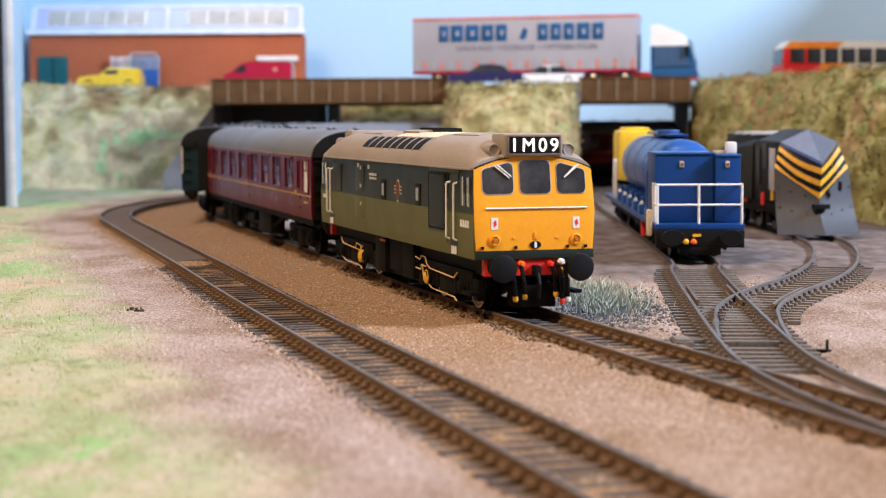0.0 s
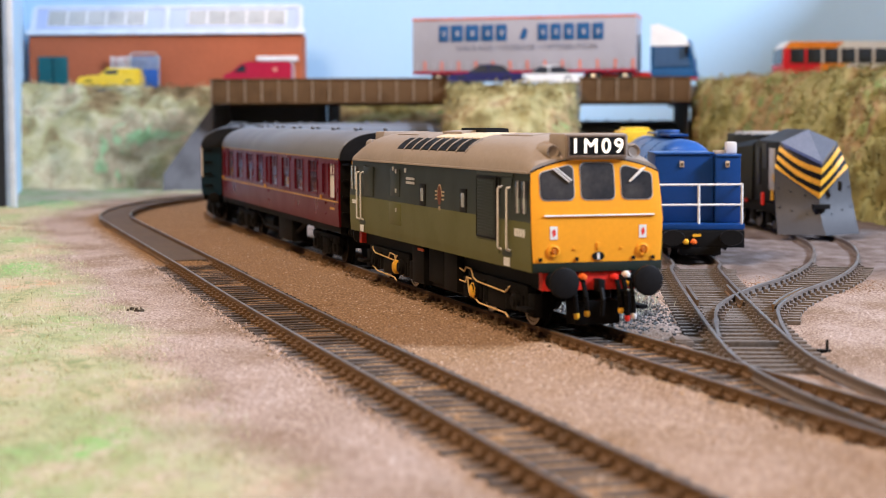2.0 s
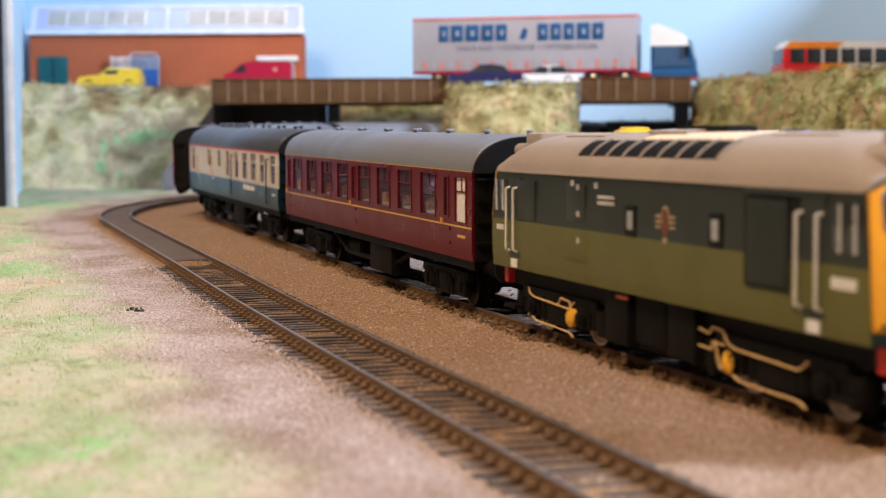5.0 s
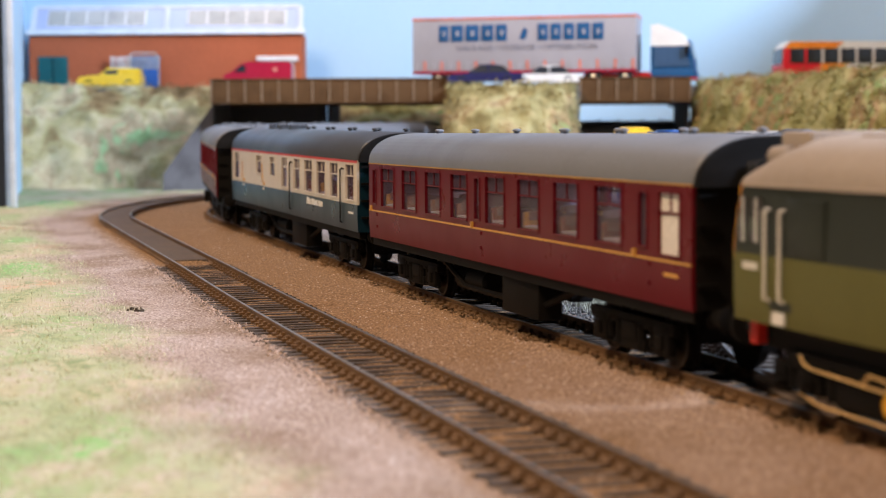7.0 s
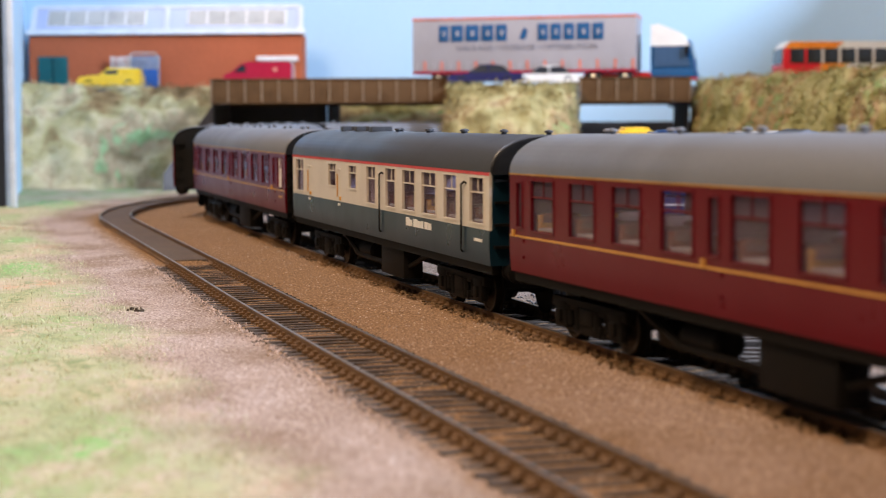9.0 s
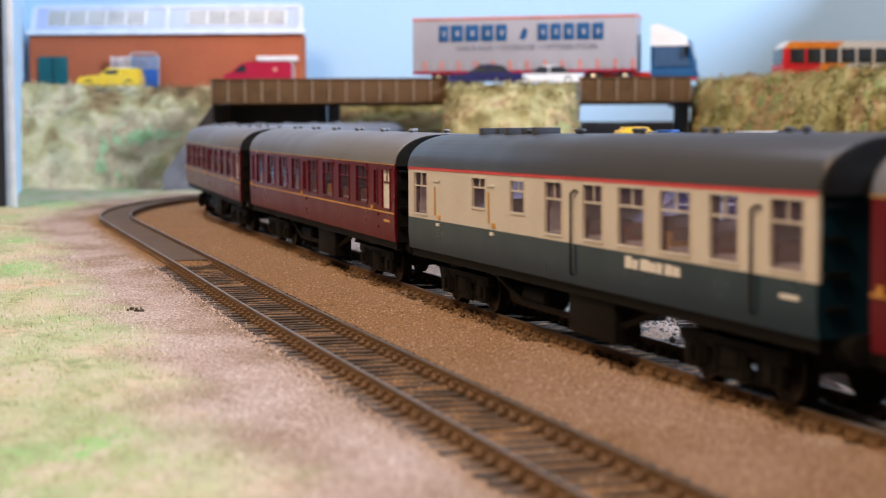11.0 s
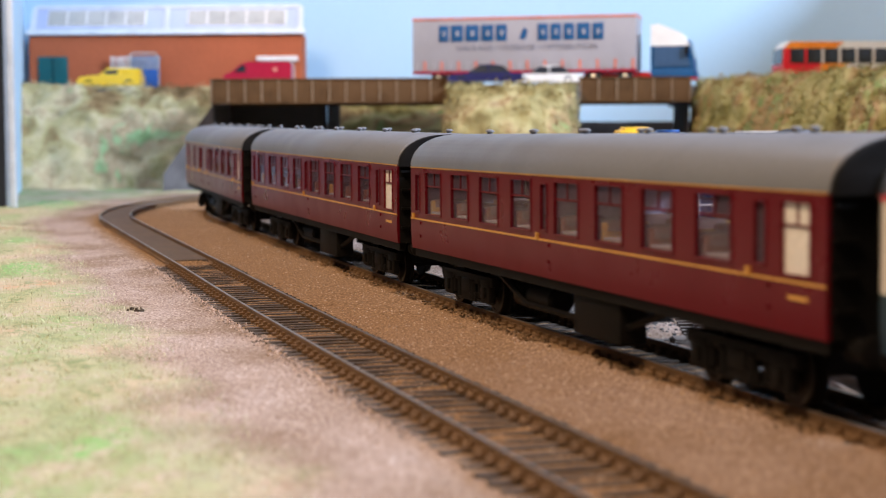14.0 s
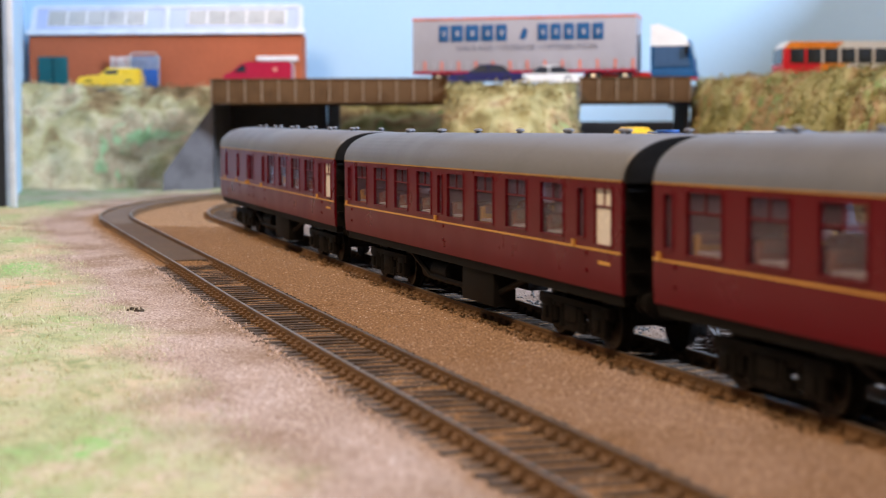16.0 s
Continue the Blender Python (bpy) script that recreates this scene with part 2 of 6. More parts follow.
# ---- unseen housings added at the lamps' places ----
def added_lamp(x, y, z, tx, ty, tz, size, label):
    t = thing("added_lamp", label, "lamp", "room lamps")
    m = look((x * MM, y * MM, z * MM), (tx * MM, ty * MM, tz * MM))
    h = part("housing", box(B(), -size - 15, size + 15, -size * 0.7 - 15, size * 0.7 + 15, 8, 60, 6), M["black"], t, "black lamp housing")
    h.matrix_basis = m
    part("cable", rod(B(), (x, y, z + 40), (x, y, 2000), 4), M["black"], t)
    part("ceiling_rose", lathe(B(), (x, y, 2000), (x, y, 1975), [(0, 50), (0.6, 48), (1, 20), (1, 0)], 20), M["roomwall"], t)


added_lamp(1500, 200, 1100, 0, 600, 0, 220, "added unseen black lamp housing for the cool side light")
added_lamp(-800, -350, 1600, 0, 750, 0, 310, "added unseen black lamp housing for the warm light")
added_lamp(-350, 850, 1400, -120, 1250, 50, 400, "added unseen black lamp housing for the back fill")


# ---- ground of the layout ----
def smooth01(a, b, v):
    t = min(1.0, max(0.0, (v - a) / (b - a)))
    return t * t * (3 - 2 * t)


def near_line(pts, x, y):
    """Distance to a polyline, taken at its points."""
    return min((x - q[0]) ** 2 + (y - q[1]) ** 2 for q in pts) ** 0.5


SID = SIDING_A[::3] + SIDING_B[::3]


def ground_height(x, y):
    z = rise(y) - 3.0 + 0.4 * noise.noise(Vector((x * 0.05, y * 0.05, 1.7))) + 0.5 * noise.noise(Vector((x * 0.16, y * 0.16, 5.1)))
    d = side_of_outer(x, y)
    if d < -30:
        g = smooth01(-30, -70, d)
        z += g * (1.4 + 1.3 * noise.noise(Vector((x * 0.03, y * 0.03, 9.0))) + 0.9 * noise.noise(Vector((x * 0.11, y * 0.11, 4.0))))
    if y > 330 and x > 60 and y > 640 - 3.0 * (x - 20):
        z += 0.25 * smooth01(380, 520, y) + 0.35 * smooth01(560, 640, y)
    # sleepers of the yard stand clear of the sand
    if 40 < x < 190 and 372 < y < 650 and side_of_main(x, y) > 12:
        z -= 0.85 * smooth01(20, 13, near_line(SID, x, y))
    # ballast shoulders beside the train line
    e = abs(side_of_main(x, y))
    if 10 < e < 22 and y > 150:
        z += (0.5 + 0.9 * max(0.0, noise.noise(Vector((x * 0.13, y * 0.13, 2.2))) + 0.35)) * smooth01(22, 16, e) * smooth01(10, 12.5, e)
    # made-up trackbed between the rails of the outer line, towards the back
    tx, ty = CX - R_OUTER * math.cos(LEAN), CY - R_OUTER * math.sin(LEAN)
    s = (x - tx) * math.sin(LEAN) - (y - ty) * math.cos(LEAN)
    if abs(d) < 7 and s < 262:
        z = rise(y) - 1.7
    return z


def zone_of(x, y):
    d = side_of_outer(x, y)
    w = 16 * noise.noise(Vector((x * 0.022, y * 0.022, 3.3))) + 8 * noise.noise(Vector((x * 0.09, y * 0.09, 7.3)))
    grass = smooth01(-38, -62, d + w)
    yard = smooth01(560, 640, y + 0.4 * w) * smooth01(15, 45, x + 0.3 * y - 196 + w)
    # track bed colour also browns the strip between the lines, as the train's shade
    bed_shade = max(smooth01(20, 11, abs(d)), smooth01(20, 11, abs(side_of_main(x, y))), (0.4 + 0.5 * smooth01(300, 480, y + w)) * smooth01(0, 12, d) * smooth01(0, -12, side_of_main(x, y)))
    return grass, yard, bed_shade


def build_ground():
    xs = list(np.arange(-440, -200, 8)) + list(np.arange(-200, 200, 2.5)) + list(np.arange(200, 640, 8))
    ys = list(np.arange(-900, 140, 26)) + list(np.arange(140, 700, 2.5)) + list(np.arange(700, 1500, 7))
    nx, ny = len(xs), len(ys)
    vs, zone = [], []
    for y in ys:
        for x in xs:
            vs.append((x * MM, y * MM, ground_height(x, y) * MM))
            zone.append((*zone_of(x, y), 1.0))
    fs = [(j * nx + i, j * nx + i + 1, (j + 1) * nx + i + 1, (j + 1) * nx + i) for j in range(ny - 1) for i in range(nx - 1)]
    me = bpy.data.meshes.new("ground")
    me.from_pydata(vs, [], fs)
    col = me.color_attributes.new("zone", "FLOAT_COLOR", "POINT")
    col.data.foreach_set("color", np.array(zone, dtype=np.float32).ravel())
    me.polygons.foreach_set("use_smooth", [True] * len(me.polygons))
    m = bpy.data.materials.new("layout_ground")
    m.use_nodes = True
    nt = m.node_tree
    b = nt.nodes["Principled BSDF"]
    b.inputs["Roughness"].default_value = 0.95
    b.inputs["Specular IOR Level"].default_value = 0.15
    tc = nt.nodes.new("ShaderNodeTexCoord")

    grain_map = nt.nodes.new("ShaderNodeMapping")
    grain_map.inputs["Scale"].default_value = (1.0, 0.5, 1.0)
    nt.links.new(tc.outputs["Object"], grain_map.inputs["Vector"])

    def noisy(scale, detail=4):
        n = nt.nodes.new("ShaderNodeTexNoise")
        n.inputs["Scale"].default_value, n.inputs["Detail"].default_value = scale, detail
        nt.links.new((grain_map if scale < 200 else tc).outputs["Vector" if scale < 200 else "Object"], n.inputs["Vector"])
        return n.outputs["Fac"]

    def ramp(fac, *stops):
        r = nt.nodes.new("ShaderNodeValToRGB")
        while len(r.color_ramp.elements) < len(stops):
            r.color_ramp.elements.new(0.5)
        for e, (p, c) in zip(r.color_ramp.elements, stops):
            e.position, e.color = p, (*c, 1)
        nt.links.new(fac, r.inputs[0])
        return r.outputs[0]

    def mixed(fac, a, c):
        x = nt.nodes.new("ShaderNodeMix")
        x.data_type = "RGBA"
        nt.links.new(fac, x.inputs[0])
        nt.links.new(a, x.inputs[6])
        nt.links.new(c, x.inputs[7])
        return x.outputs[2]

    grit = noisy(1400, 3)
    patch = noisy(38, 5)
    sand = ramp(grit, (0.34, (0.16, 0.105, 0.077)), (0.5, (0.34, 0.255, 0.205)), (0.67, (0.55, 0.455, 0.395)))
    earth = ramp(grit, (0.34, (0.12, 0.07, 0.04)), (0.5, (0.22, 0.152, 0.105)), (0.67, (0.40, 0.30, 0.225)))
    lawn = ramp(noisy(26, 8), (0.30, (0.50, 0.29, 0.15)), (0.40, (0.47, 0.37, 0.25)), (0.49, (0.38, 0.37, 0.21)), (0.57, (0.29, 0.34, 0.16)), (0.68, (0.20, 0.40, 0.12)))
    speck = nt.nodes.new("ShaderNodeMapRange")
    speck.inputs[1].default_value, speck.inputs[2].default_value = 0.42, 0.58
    nt.links.new(noisy(420, 4), speck.inputs[0])
    lawn2 = mixed(speck.outputs[0], lawn, ramp(noisy(75, 6), (0.36, (0.46, 0.38, 0.29)), (0.5, (0.37, 0.35, 0.22)), (0.64, (0.22, 0.26, 0.12))))
    yard = ramp(noisy(120, 6), (0.3, (0.10, 0.07, 0.055)), (0.55, (0.17, 0.138, 0.125)), (0.75, (0.26, 0.225, 0.215)))
    bed_shade = ramp(grit, (0.32, (0.115, 0.064, 0.027)), (0.52, (0.28, 0.163, 0.076)), (0.7, (0.48, 0.315, 0.175)))
    at = nt.nodes.new("ShaderNodeVertexColor")
    at.layer_name = "zone"
    sp = nt.nodes.new("ShaderNodeSeparateColor")
    nt.links.new(at.outputs[0], sp.inputs[0])
    pf = nt.nodes.new("ShaderNodeMapRange")
    pf.inputs[1].default_value, pf.inputs[2].default_value = 0.42, 0.64
    nt.links.new(patch, pf.inputs[0])
    c = mixed(pf.outputs[0], sand, earth)
    c = mixed(sp.outputs[2], c, bed_shade)
    c = mixed(sp.outputs[1], c, yard)
    c = mixed(sp.outputs[0], c, lawn2)
    nt.links.new(c, b.inputs["Base Color"])
    bp = nt.nodes.new("ShaderNodeBump")
    bp.inputs["Distance"].default_value = 0.5 * MM
    nt.links.new(grit, bp.inputs["Height"])
    nt.links.new(bp.outputs[0], b.inputs["Normal"])
    me.materials.append(m)
    return tagged(new("ground", me), "sandy ballast, brown earth with painted train shade, and faded grass", kind="structure")


build_ground()
slab("baseboard", -450, 650, -905, 1520, -60, -12, mat("baseboard_ply", (0.32, 0.22, 0.13), 0.7), "plywood baseboard under the model railway")
for bx in (-400, 560):
    for by in (-850, 1420):
        leg = part("trestle_leg", box(B(), bx, bx + 44, by, by + 44, -1000, -60, 2), mat("trestle_pine", (0.42, 0.28, 0.15), 0.6))
        tagged(leg, "square pine leg under the baseboard", "table leg", "baseboard legs")


# ---- tracks ----
RAILPROFILE = [(-0.9, 0.0), (0.9, 0.0), (0.9, 0.35), (0.28, 0.6), (0.28, 1.6), (0.48, 1.8), (0.48, 2.42), (0.36, 2.5), (-0.36, 2.5), (-0.48, 2.42), (-0.48, 1.8), (-0.28, 1.6), (-0.28, 0.6), (-0.9, 0.35)]


def normals(pts):
    out = []
    for i in range(len(pts)):
        a, b = pts[max(0, i - 1)], pts[min(len(pts) - 1, i + 1)]
        d = (b - a).normalized()
        out.append(Vector((d.y, -d.x)))
    return out


GREYRAIL = ("railgrey", "railhead")


def rail(parent, pts, lat, drop=0.0, name="rail", mats=("rail", "railhead")):
    bm = B()
    secs = []
    for p, n in zip(pts, normals(pts)):
        q = p + n * lat
        z = rise(q.y) - 2.5 - drop
        secs.append([(q.x + n.x * u, q.y + n.y * u, z + v) for u, v in RAILPROFILE])
    loft(bm, secs)
    bm.normal_update()
    for f in bm.faces:
        f.material_index = 1 if f.calc_center_median().z > rise(f.calc_center_median().y) - 0.12 - drop and f.calc_area() > 0 else 0
    return part(name, bm, [M[k] for k in mats], parent, smooth=30)


def sleeper_bm(bm, half=15.0, m=None):
    n0 = len(bm.verts)
    box(bm, -half, half, -1.5, 1.5, -1.7, 0.0)
    f0 = len(bm.faces)
    for k in (-8.7, 8.7):
        box(bm, k - 2.5, k - 0.7, -1.15, 1.15, -0.1, 0.7)
        box(bm, k + 0.7, k + 2.5, -1.15, 1.15, -0.1, 0.7)
        box(bm, k - 1.3, k - 0.3, -0.8, 0.8, 0.6, 1.5)
        box(bm, k + 0.3, k + 1.3, -0.8, 0.8, 0.6, 1.5)
    bm.faces.ensure_lookup_table()
    for fc in bm.faces[f0:]:
        fc.material_index = 1
    if m is not None:
        bm.verts.ensure_lookup_table()
        for v in bm.verts[n0:]:
            v.co = m @ v.co
    return bm


def track(name, label, pts, singles, skip=lambda p: False, half=15.0, pitch=6.6, wood="sleeper", chair="rail"):
    t = thing(name, label, "railway track", "railway tracks", kind="structure")
    acc, rest, first = 0.0, B(), None
    ns = normals(pts)
    rr = random.Random(7)
    places = []
    for i in range(1, len(pts)):
        step = (pts[i] - pts[i - 1]).length
        while acc <= step:
            k = acc / step
            places.append((pts[i - 1].lerp(pts[i], k), ns[i - 1].lerp(ns[i], k)))
            acc += pitch
        acc -= step
    for p, n in places:
        if skip(p):
            continue
        yaw = math.atan2(n.y, n.x) + radians(rr.uniform(-1.2, 1.2))
        z = rise(p.y) - 2.5 - rr.uniform(0.0, 0.25)
        if singles(p):
            at = (p.x, p.y, z, 0, 0, DEG(yaw))
            if first is None:
                first = part("sleeper", sleeper_bm(B(), half), [M[wood], M[chair]], t, smooth=0, at=at)
            else:
                same_mesh(first, t, at)
        else:
            sleeper_bm(rest, half, Matrix.Translation((p.x, p.y, z)) @ Matrix.Rotation(yaw, 4, "Z"))
    if len(rest.verts):
        tagged(part("far_sleepers", rest, [M[wood], M[chair]], t, smooth=0), kind="stuff")
    else:
        rest.free()
    return t


t_main = track("railway_track", "main line with rusty rails on brown sleepers", MAIN, lambda p: 190 < p.y < 900 and p.x < 130)
rail(t_main, MAIN, -8.7)
rail(t_main, MAIN, 8.7)
t_outer = track("railway_track", "outer line with rusty rails half sunk in ballast", OUTER, lambda p: 150 < p.y < 690, skip=lambda p: p.y > 668 and p.y < 1200)
rail(t_outer, OUTER, -8.7)
rail(t_outer, OUTER, 8.7)
bm, secs = B(), []
for k in range(-800, 262, 6):
    (xa, ya), (xb, yb) = along(k, R_OUTER, -7.5), along(k, R_OUTER, 7.5)
    secs.append([(xa, ya, rise(ya) - 3.2), (xa, ya, rise(ya) - 1.2), (xb, yb, rise(yb) - 1.2), (xb, yb, rise(yb) - 3.2)])
part("infill", loft(bm, secs), mat("dark_track_infill", (0.115, 0.088, 0.068), 0.85, stain=70, stains=0.2, vary=0.2, dirt=(0.18, 0.13, 0.09), bump=0.2), t_outer, "dark flat infill between the rails", smooth=0)
t_a = track("railway_track", "grey siding and turnout track in the yard", SIDING_A, lambda p: 374 < p.y < 640, skip=lambda p: p.y < 374 or 640 < p.y < 900, pitch=7.6, wood="sleeper_grey", chair="railgrey")
rail(t_a, SIDING_A, -8.7, 0.06, mats=GREYRAIL)
rail(t_a, SIDING_A, 8.7, 0.06, mats=GREYRAIL)
t_b = track("railway_track", "curved siding track leading to the snowplough", SIDING_B, lambda p: 470 < p.y < 640, skip=lambda p: p.y < 468 or p.y > 650, pitch=7.6, wood="sleeper_grey", chair="railgrey")
rail(t_b, SIDING_B, -8.7, 0.12, mats=GREYRAIL)
rail(t_b, SIDING_B, 8.7, 0.12, mats=GREYRAIL)
for pts, lat, i0, i1 in ((SIDING_A, -6.6, 66, 78), (SIDING_A, 6.6, 66, 78), (SIDING_B, 6.8, 20, 34)):
    rail(t_a, pts[i0:i1], lat, 0.1, "check_rail")

part("throw_bar", box(B(), 66, 88, 416, 418.5, -3.0, -1.2, 0.2), M["sleeper_grey"], t_a, "dusty turnout throw bar")
part("timber", box(B(), 52, 70, 425, 428, -3.2, -1.8, 0.2), M["sleeper_grey"], t_a)

# ---- backdrop, side board, bridge and embankments ----
bm = B()
SKYLINE = catmull([(-372, 1475), (-150, 1490), (100, 1495), (300, 1490), (420, 1470), (560, 1420), (660, 1380)], 30)
loft(bm, [[(p.x, p.y, -10), (p.x, p.y, 330), (p.x, p.y + 5, 330), (p.x, p.y + 5, -10)] for p in SKYLINE])
tagged(part("backdrop", bm, M["sky"], smooth=50), "plain pale blue painted sky backdrop board", kind="structure")
bm = B()
loft(bm, [[(x, y, 0), (x, y, 330), (x - 7, y - 1, 330), (x - 7, y - 1, 0)] for x, y in ((-281, 1085), (-365, 1478))])
tagged(part("side_board", bm, M["sky"], smooth=0), "pale blue side board closing the scene", kind="structure")
bm = B()
box(bm, -283, -274.5, 1079, 1084.5, 0, 330, 0.8)
tagged(part("board_edge_trim", bm, M["board_white"]), "white edge strip of the side board", kind="structure")
bm = B()
loft(bm, [[(x, 1066 + 7 * math.sin(x * 0.13), -50), (x, 1066 + 7 * math.sin(x * 0.13), 420), (x, 1070 + 7 * math.sin(x * 0.13), 420), (x, 1070 + 7 * math.sin(x * 0.13), -50)] for x in range(-445, -279, 5)])
tagged(part("curtain", bm, M["curtain"]), "black cloth curtain beside the layout", "curtain")


# added unseen board; it throws slanting shade onto the backdrop's right
tagged(part("shade_board_east", box(B(), 432, 438, 900, 1440, 86, 262), M["sky"], smooth=0), "unseen pale blue end board added to shade the backdrop", kind="structure")


def wall_piece(name, pts, z0, z1, material, label, thick=4):
    bm = B()
    P = [Vector(p) for p in pts]
    loft(bm, [[(p.x, p.y, z0), (p.x, p.y, z1), (p.x, p.y + thick, z1), (p.x, p.y + thick, z0)] for p in P])
    return tagged(part(name, bm, material, smooth=0), label, kind="structure")


bank_mat = bpy.data.materials.new("embankment_scrub")
bank_mat.use_nodes = True


def fill_bank_mat(m, stops):
    nt = m.node_tree
    b = nt.nodes["Principled BSDF"]
    b.inputs["Roughness"].default_value = 0.95
    b.inputs["Specular IOR Level"].default_value = 0.1
    tc = nt.nodes.new("ShaderNodeTexCoord")
    n = nt.nodes.new("ShaderNodeTexNoise")
    n.inputs["Scale"].default_value, n.inputs["Detail"].default_value, n.inputs["Distortion"].default_value = 24, 7, 0.6
    nt.links.new(tc.outputs["Object"], n.inputs["Vector"])
    r = nt.nodes.new("ShaderNodeValToRGB")
    while len(r.color_ramp.elements) < len(stops):
        r.color_ramp.elements.new(0.5)
    for e, (p, c) in zip(r.color_ramp.elements, stops):
        e.position, e.color = p, (*c, 1)
    nt.links.new(n.outputs["Fac"], r.inputs[0])
    g = nt.nodes.new("ShaderNodeNewGeometry")
    mr = nt.nodes.new("ShaderNodeMapRange")
    mr.inputs[3].default_value, mr.inputs[4].default_value = 0.85, 1.15
    nt.links.new(g.outputs["Random Per Island"], mr.inputs[0])
    h = nt.nodes.new("ShaderNodeHueSaturation")
    nt.links.new(r.outputs[0], h.inputs["Color"])
    nt.links.new(mr.outputs[0], h.inputs["Value"])
    nt.links.new(h.outputs[0], b.inputs["Base Color"])


# scrub colours differ in brightness partly to make up for uneven light
fill_bank_mat(bank_mat, [(0.30, (0.10, 0.085, 0.03)), (0.40, (0.20, 0.17, 0.06)), (0.47, (0.30, 0.29, 0.115)), (0.54, (0.42, 0.38, 0.18)), (0.60, (0.33, 0.22, 0.11)), (0.68, (0.22, 0.30, 0.11))])
straw_bank_mat = bpy.data.materials.new("straw_embankment_scrub")
straw_bank_mat.use_nodes = True
fill_bank_mat(straw_bank_mat, [(0.30, (0.13, 0.10, 0.04)), (0.40, (0.26, 0.21, 0.085)), (0.47, (0.39, 0.35, 0.16)), (0.54, (0.50, 0.44, 0.23)), (0.60, (0.42, 0.30, 0.16)), (0.68, (0.30, 0.38, 0.16))])
pale_bank_mat = bpy.data.materials.new("pale_embankment_scrub")
pale_bank_mat.use_nodes = True
fill_bank_mat(pale_bank_mat, [(0.30, (0.16, 0.11, 0.05)), (0.39, (0.33, 0.23, 0.11)), (0.46, (0.50, 0.44, 0.22)), (0.54, (0.66, 0.58, 0.36)), (0.60, (0.52, 0.40, 0.25)), (0.67, (0.38, 0.56, 0.28))])


def bank(name, label, foot, top, z_top, lumps=7.0, steps=44, across=None, seed=1, scrub=None):
    """A lumpy scrub-covered slope between a foot line and a top line, with leaf flock on it."""
    F, T = catmull(foot, 6), catmull(top, 6)
    n = across or max(20, int(sum((b - a).length for a, b in zip(F, F[1:])) / 4))

    def at(L, k):
        f = k * (len(L) - 1)
        i = min(len(L) - 2, int(f))
        return L[i].lerp(L[i + 1], f - i)

    bm = B()
    rows = []
    rr = random.Random(seed)
    for j in range(steps + 1):
        v = j / steps
        row = []
        for i in range(n + 1):
            a, c = at(F, i / n), at(T, i / n)
            q = a.lerp(c, v ** 1.3)
            z0 = rise(a.y) - 5
            z = z0 + (z_top(i / n) - z0) * (1 - (1 - v) ** 1.6)
            p = Vector((q.x, q.y, z))
            d = (c - a).normalized()
            out = Vector((-d.x, -d.y, 0.45)).normalized()
            k = 0.9 if v < 0.97 else 0.2
            amp = lumps * (0.7 * noise.fractal(p * 0.035 + Vector((seed, 0, 0)), 1.0, 2.0, 5) + 0.75 * noise.fractal(p * 0.085 + Vector((0, seed, 0)), 0.9, 2.0, 4) + 0.1) * k
            row.append(bm.verts.new(p + out * amp))
        rows.append(row)
    for r0, r1 in zip(rows, rows[1:]):
        for i in range(n):
            bm.faces.new((r0[i], r0[i + 1], r1[i + 1], r1[i]))
    # flock
    centres = [f.calc_center_median() for f in bm.faces]
    vs, fs = [], []
    for _ in range(int(len(centres) * 3.2)):
        c = rr.choice(centres) + Vector((rr.gauss(0, 1.6), rr.gauss(0, 1.6), rr.gauss(0.3, 1.5)))
        s = rr.uniform(0.35, 1.0)
        k = len(vs)
        vs += [tuple((c + Vector((rr.gauss(0, s), rr.gauss(0, s), rr.gauss(0, s)))) * MM) for _ in range(4)]
        fs += [(k, k + 1, k + 2), (k + 1, k + 2, k + 3)]
    fl = bpy.data.meshes.new("bank_flock")
    fl.from_pydata(vs, [], fs)
    fl.materials.append(scrub or bank_mat)
    tagged(new("bank_flock", fl), "crumbly scrub foliage clinging to the embankment", kind="stuff")
    ob = part(name, bm, scrub or bank_mat, smooth=180)
    return tagged(ob, label, kind="structure")


bank("embankment_west", "steep embankment covered in faded green scrub", [(-338, 1330), (-290, 1345), (-235, 1352), (-190, 1350)], [(-347, 1385), (-300, 1392), (-240, 1392), (-186, 1385)], lambda k: 94 - 3 * k, 7.0, seed=3, scrub=pale_bank_mat)
bank("embankment_middle", "rounded scrubby knoll between the two bridges", [(-1, 1283), (4, 1225), (30, 1212), (70, 1212), (98, 1225), (104, 1285)], [(8, 1290), (18, 1262), (38, 1254), (66, 1254), (90, 1262), (100, 1290)], lambda k: 88, 5.0, seed=5, scrub=straw_bank_mat)
bank("embankment_east", "long embankment covered in olive and straw scrub", [(190, 1310), (204, 1200), (216, 1050), (226, 930), (250, 820), (330, 700), (480, 620)], [(206, 1345), (240, 1230), (262, 1090), (280, 960), (315, 860), (400, 780), (540, 720)], lambda k: 94 - 7 * k, 9.0, seed=8)
bank("embankment_far", "low scrub bank behind the bridge", [(-96, 1432), (-40, 1428), (20, 1430)], [(-90, 1460), (-40, 1458), (20, 1460)], lambda k: 80 - 4 * k, 4.0, seed=11)

# dark walls put the shade of the bridge openings into colour
wall_piece("shade_wall_back", [(-190, 1462), (240, 1462)], -5, 62, M["dark_wall"], "low wall in shade colour behind the lines", 6)
wall_piece("shade_wall_underbridge", [(-178, 1424), (-98, 1424)], 0, 78, M["dark_wall"], "wall painted in shade colour under the bridge", 6)
wall_piece("abutment_west", [(-180, 1331), (-178, 1424)], 0, 76.5, M["concrete"], "grey concrete bridge abutment and wing wall", 5)
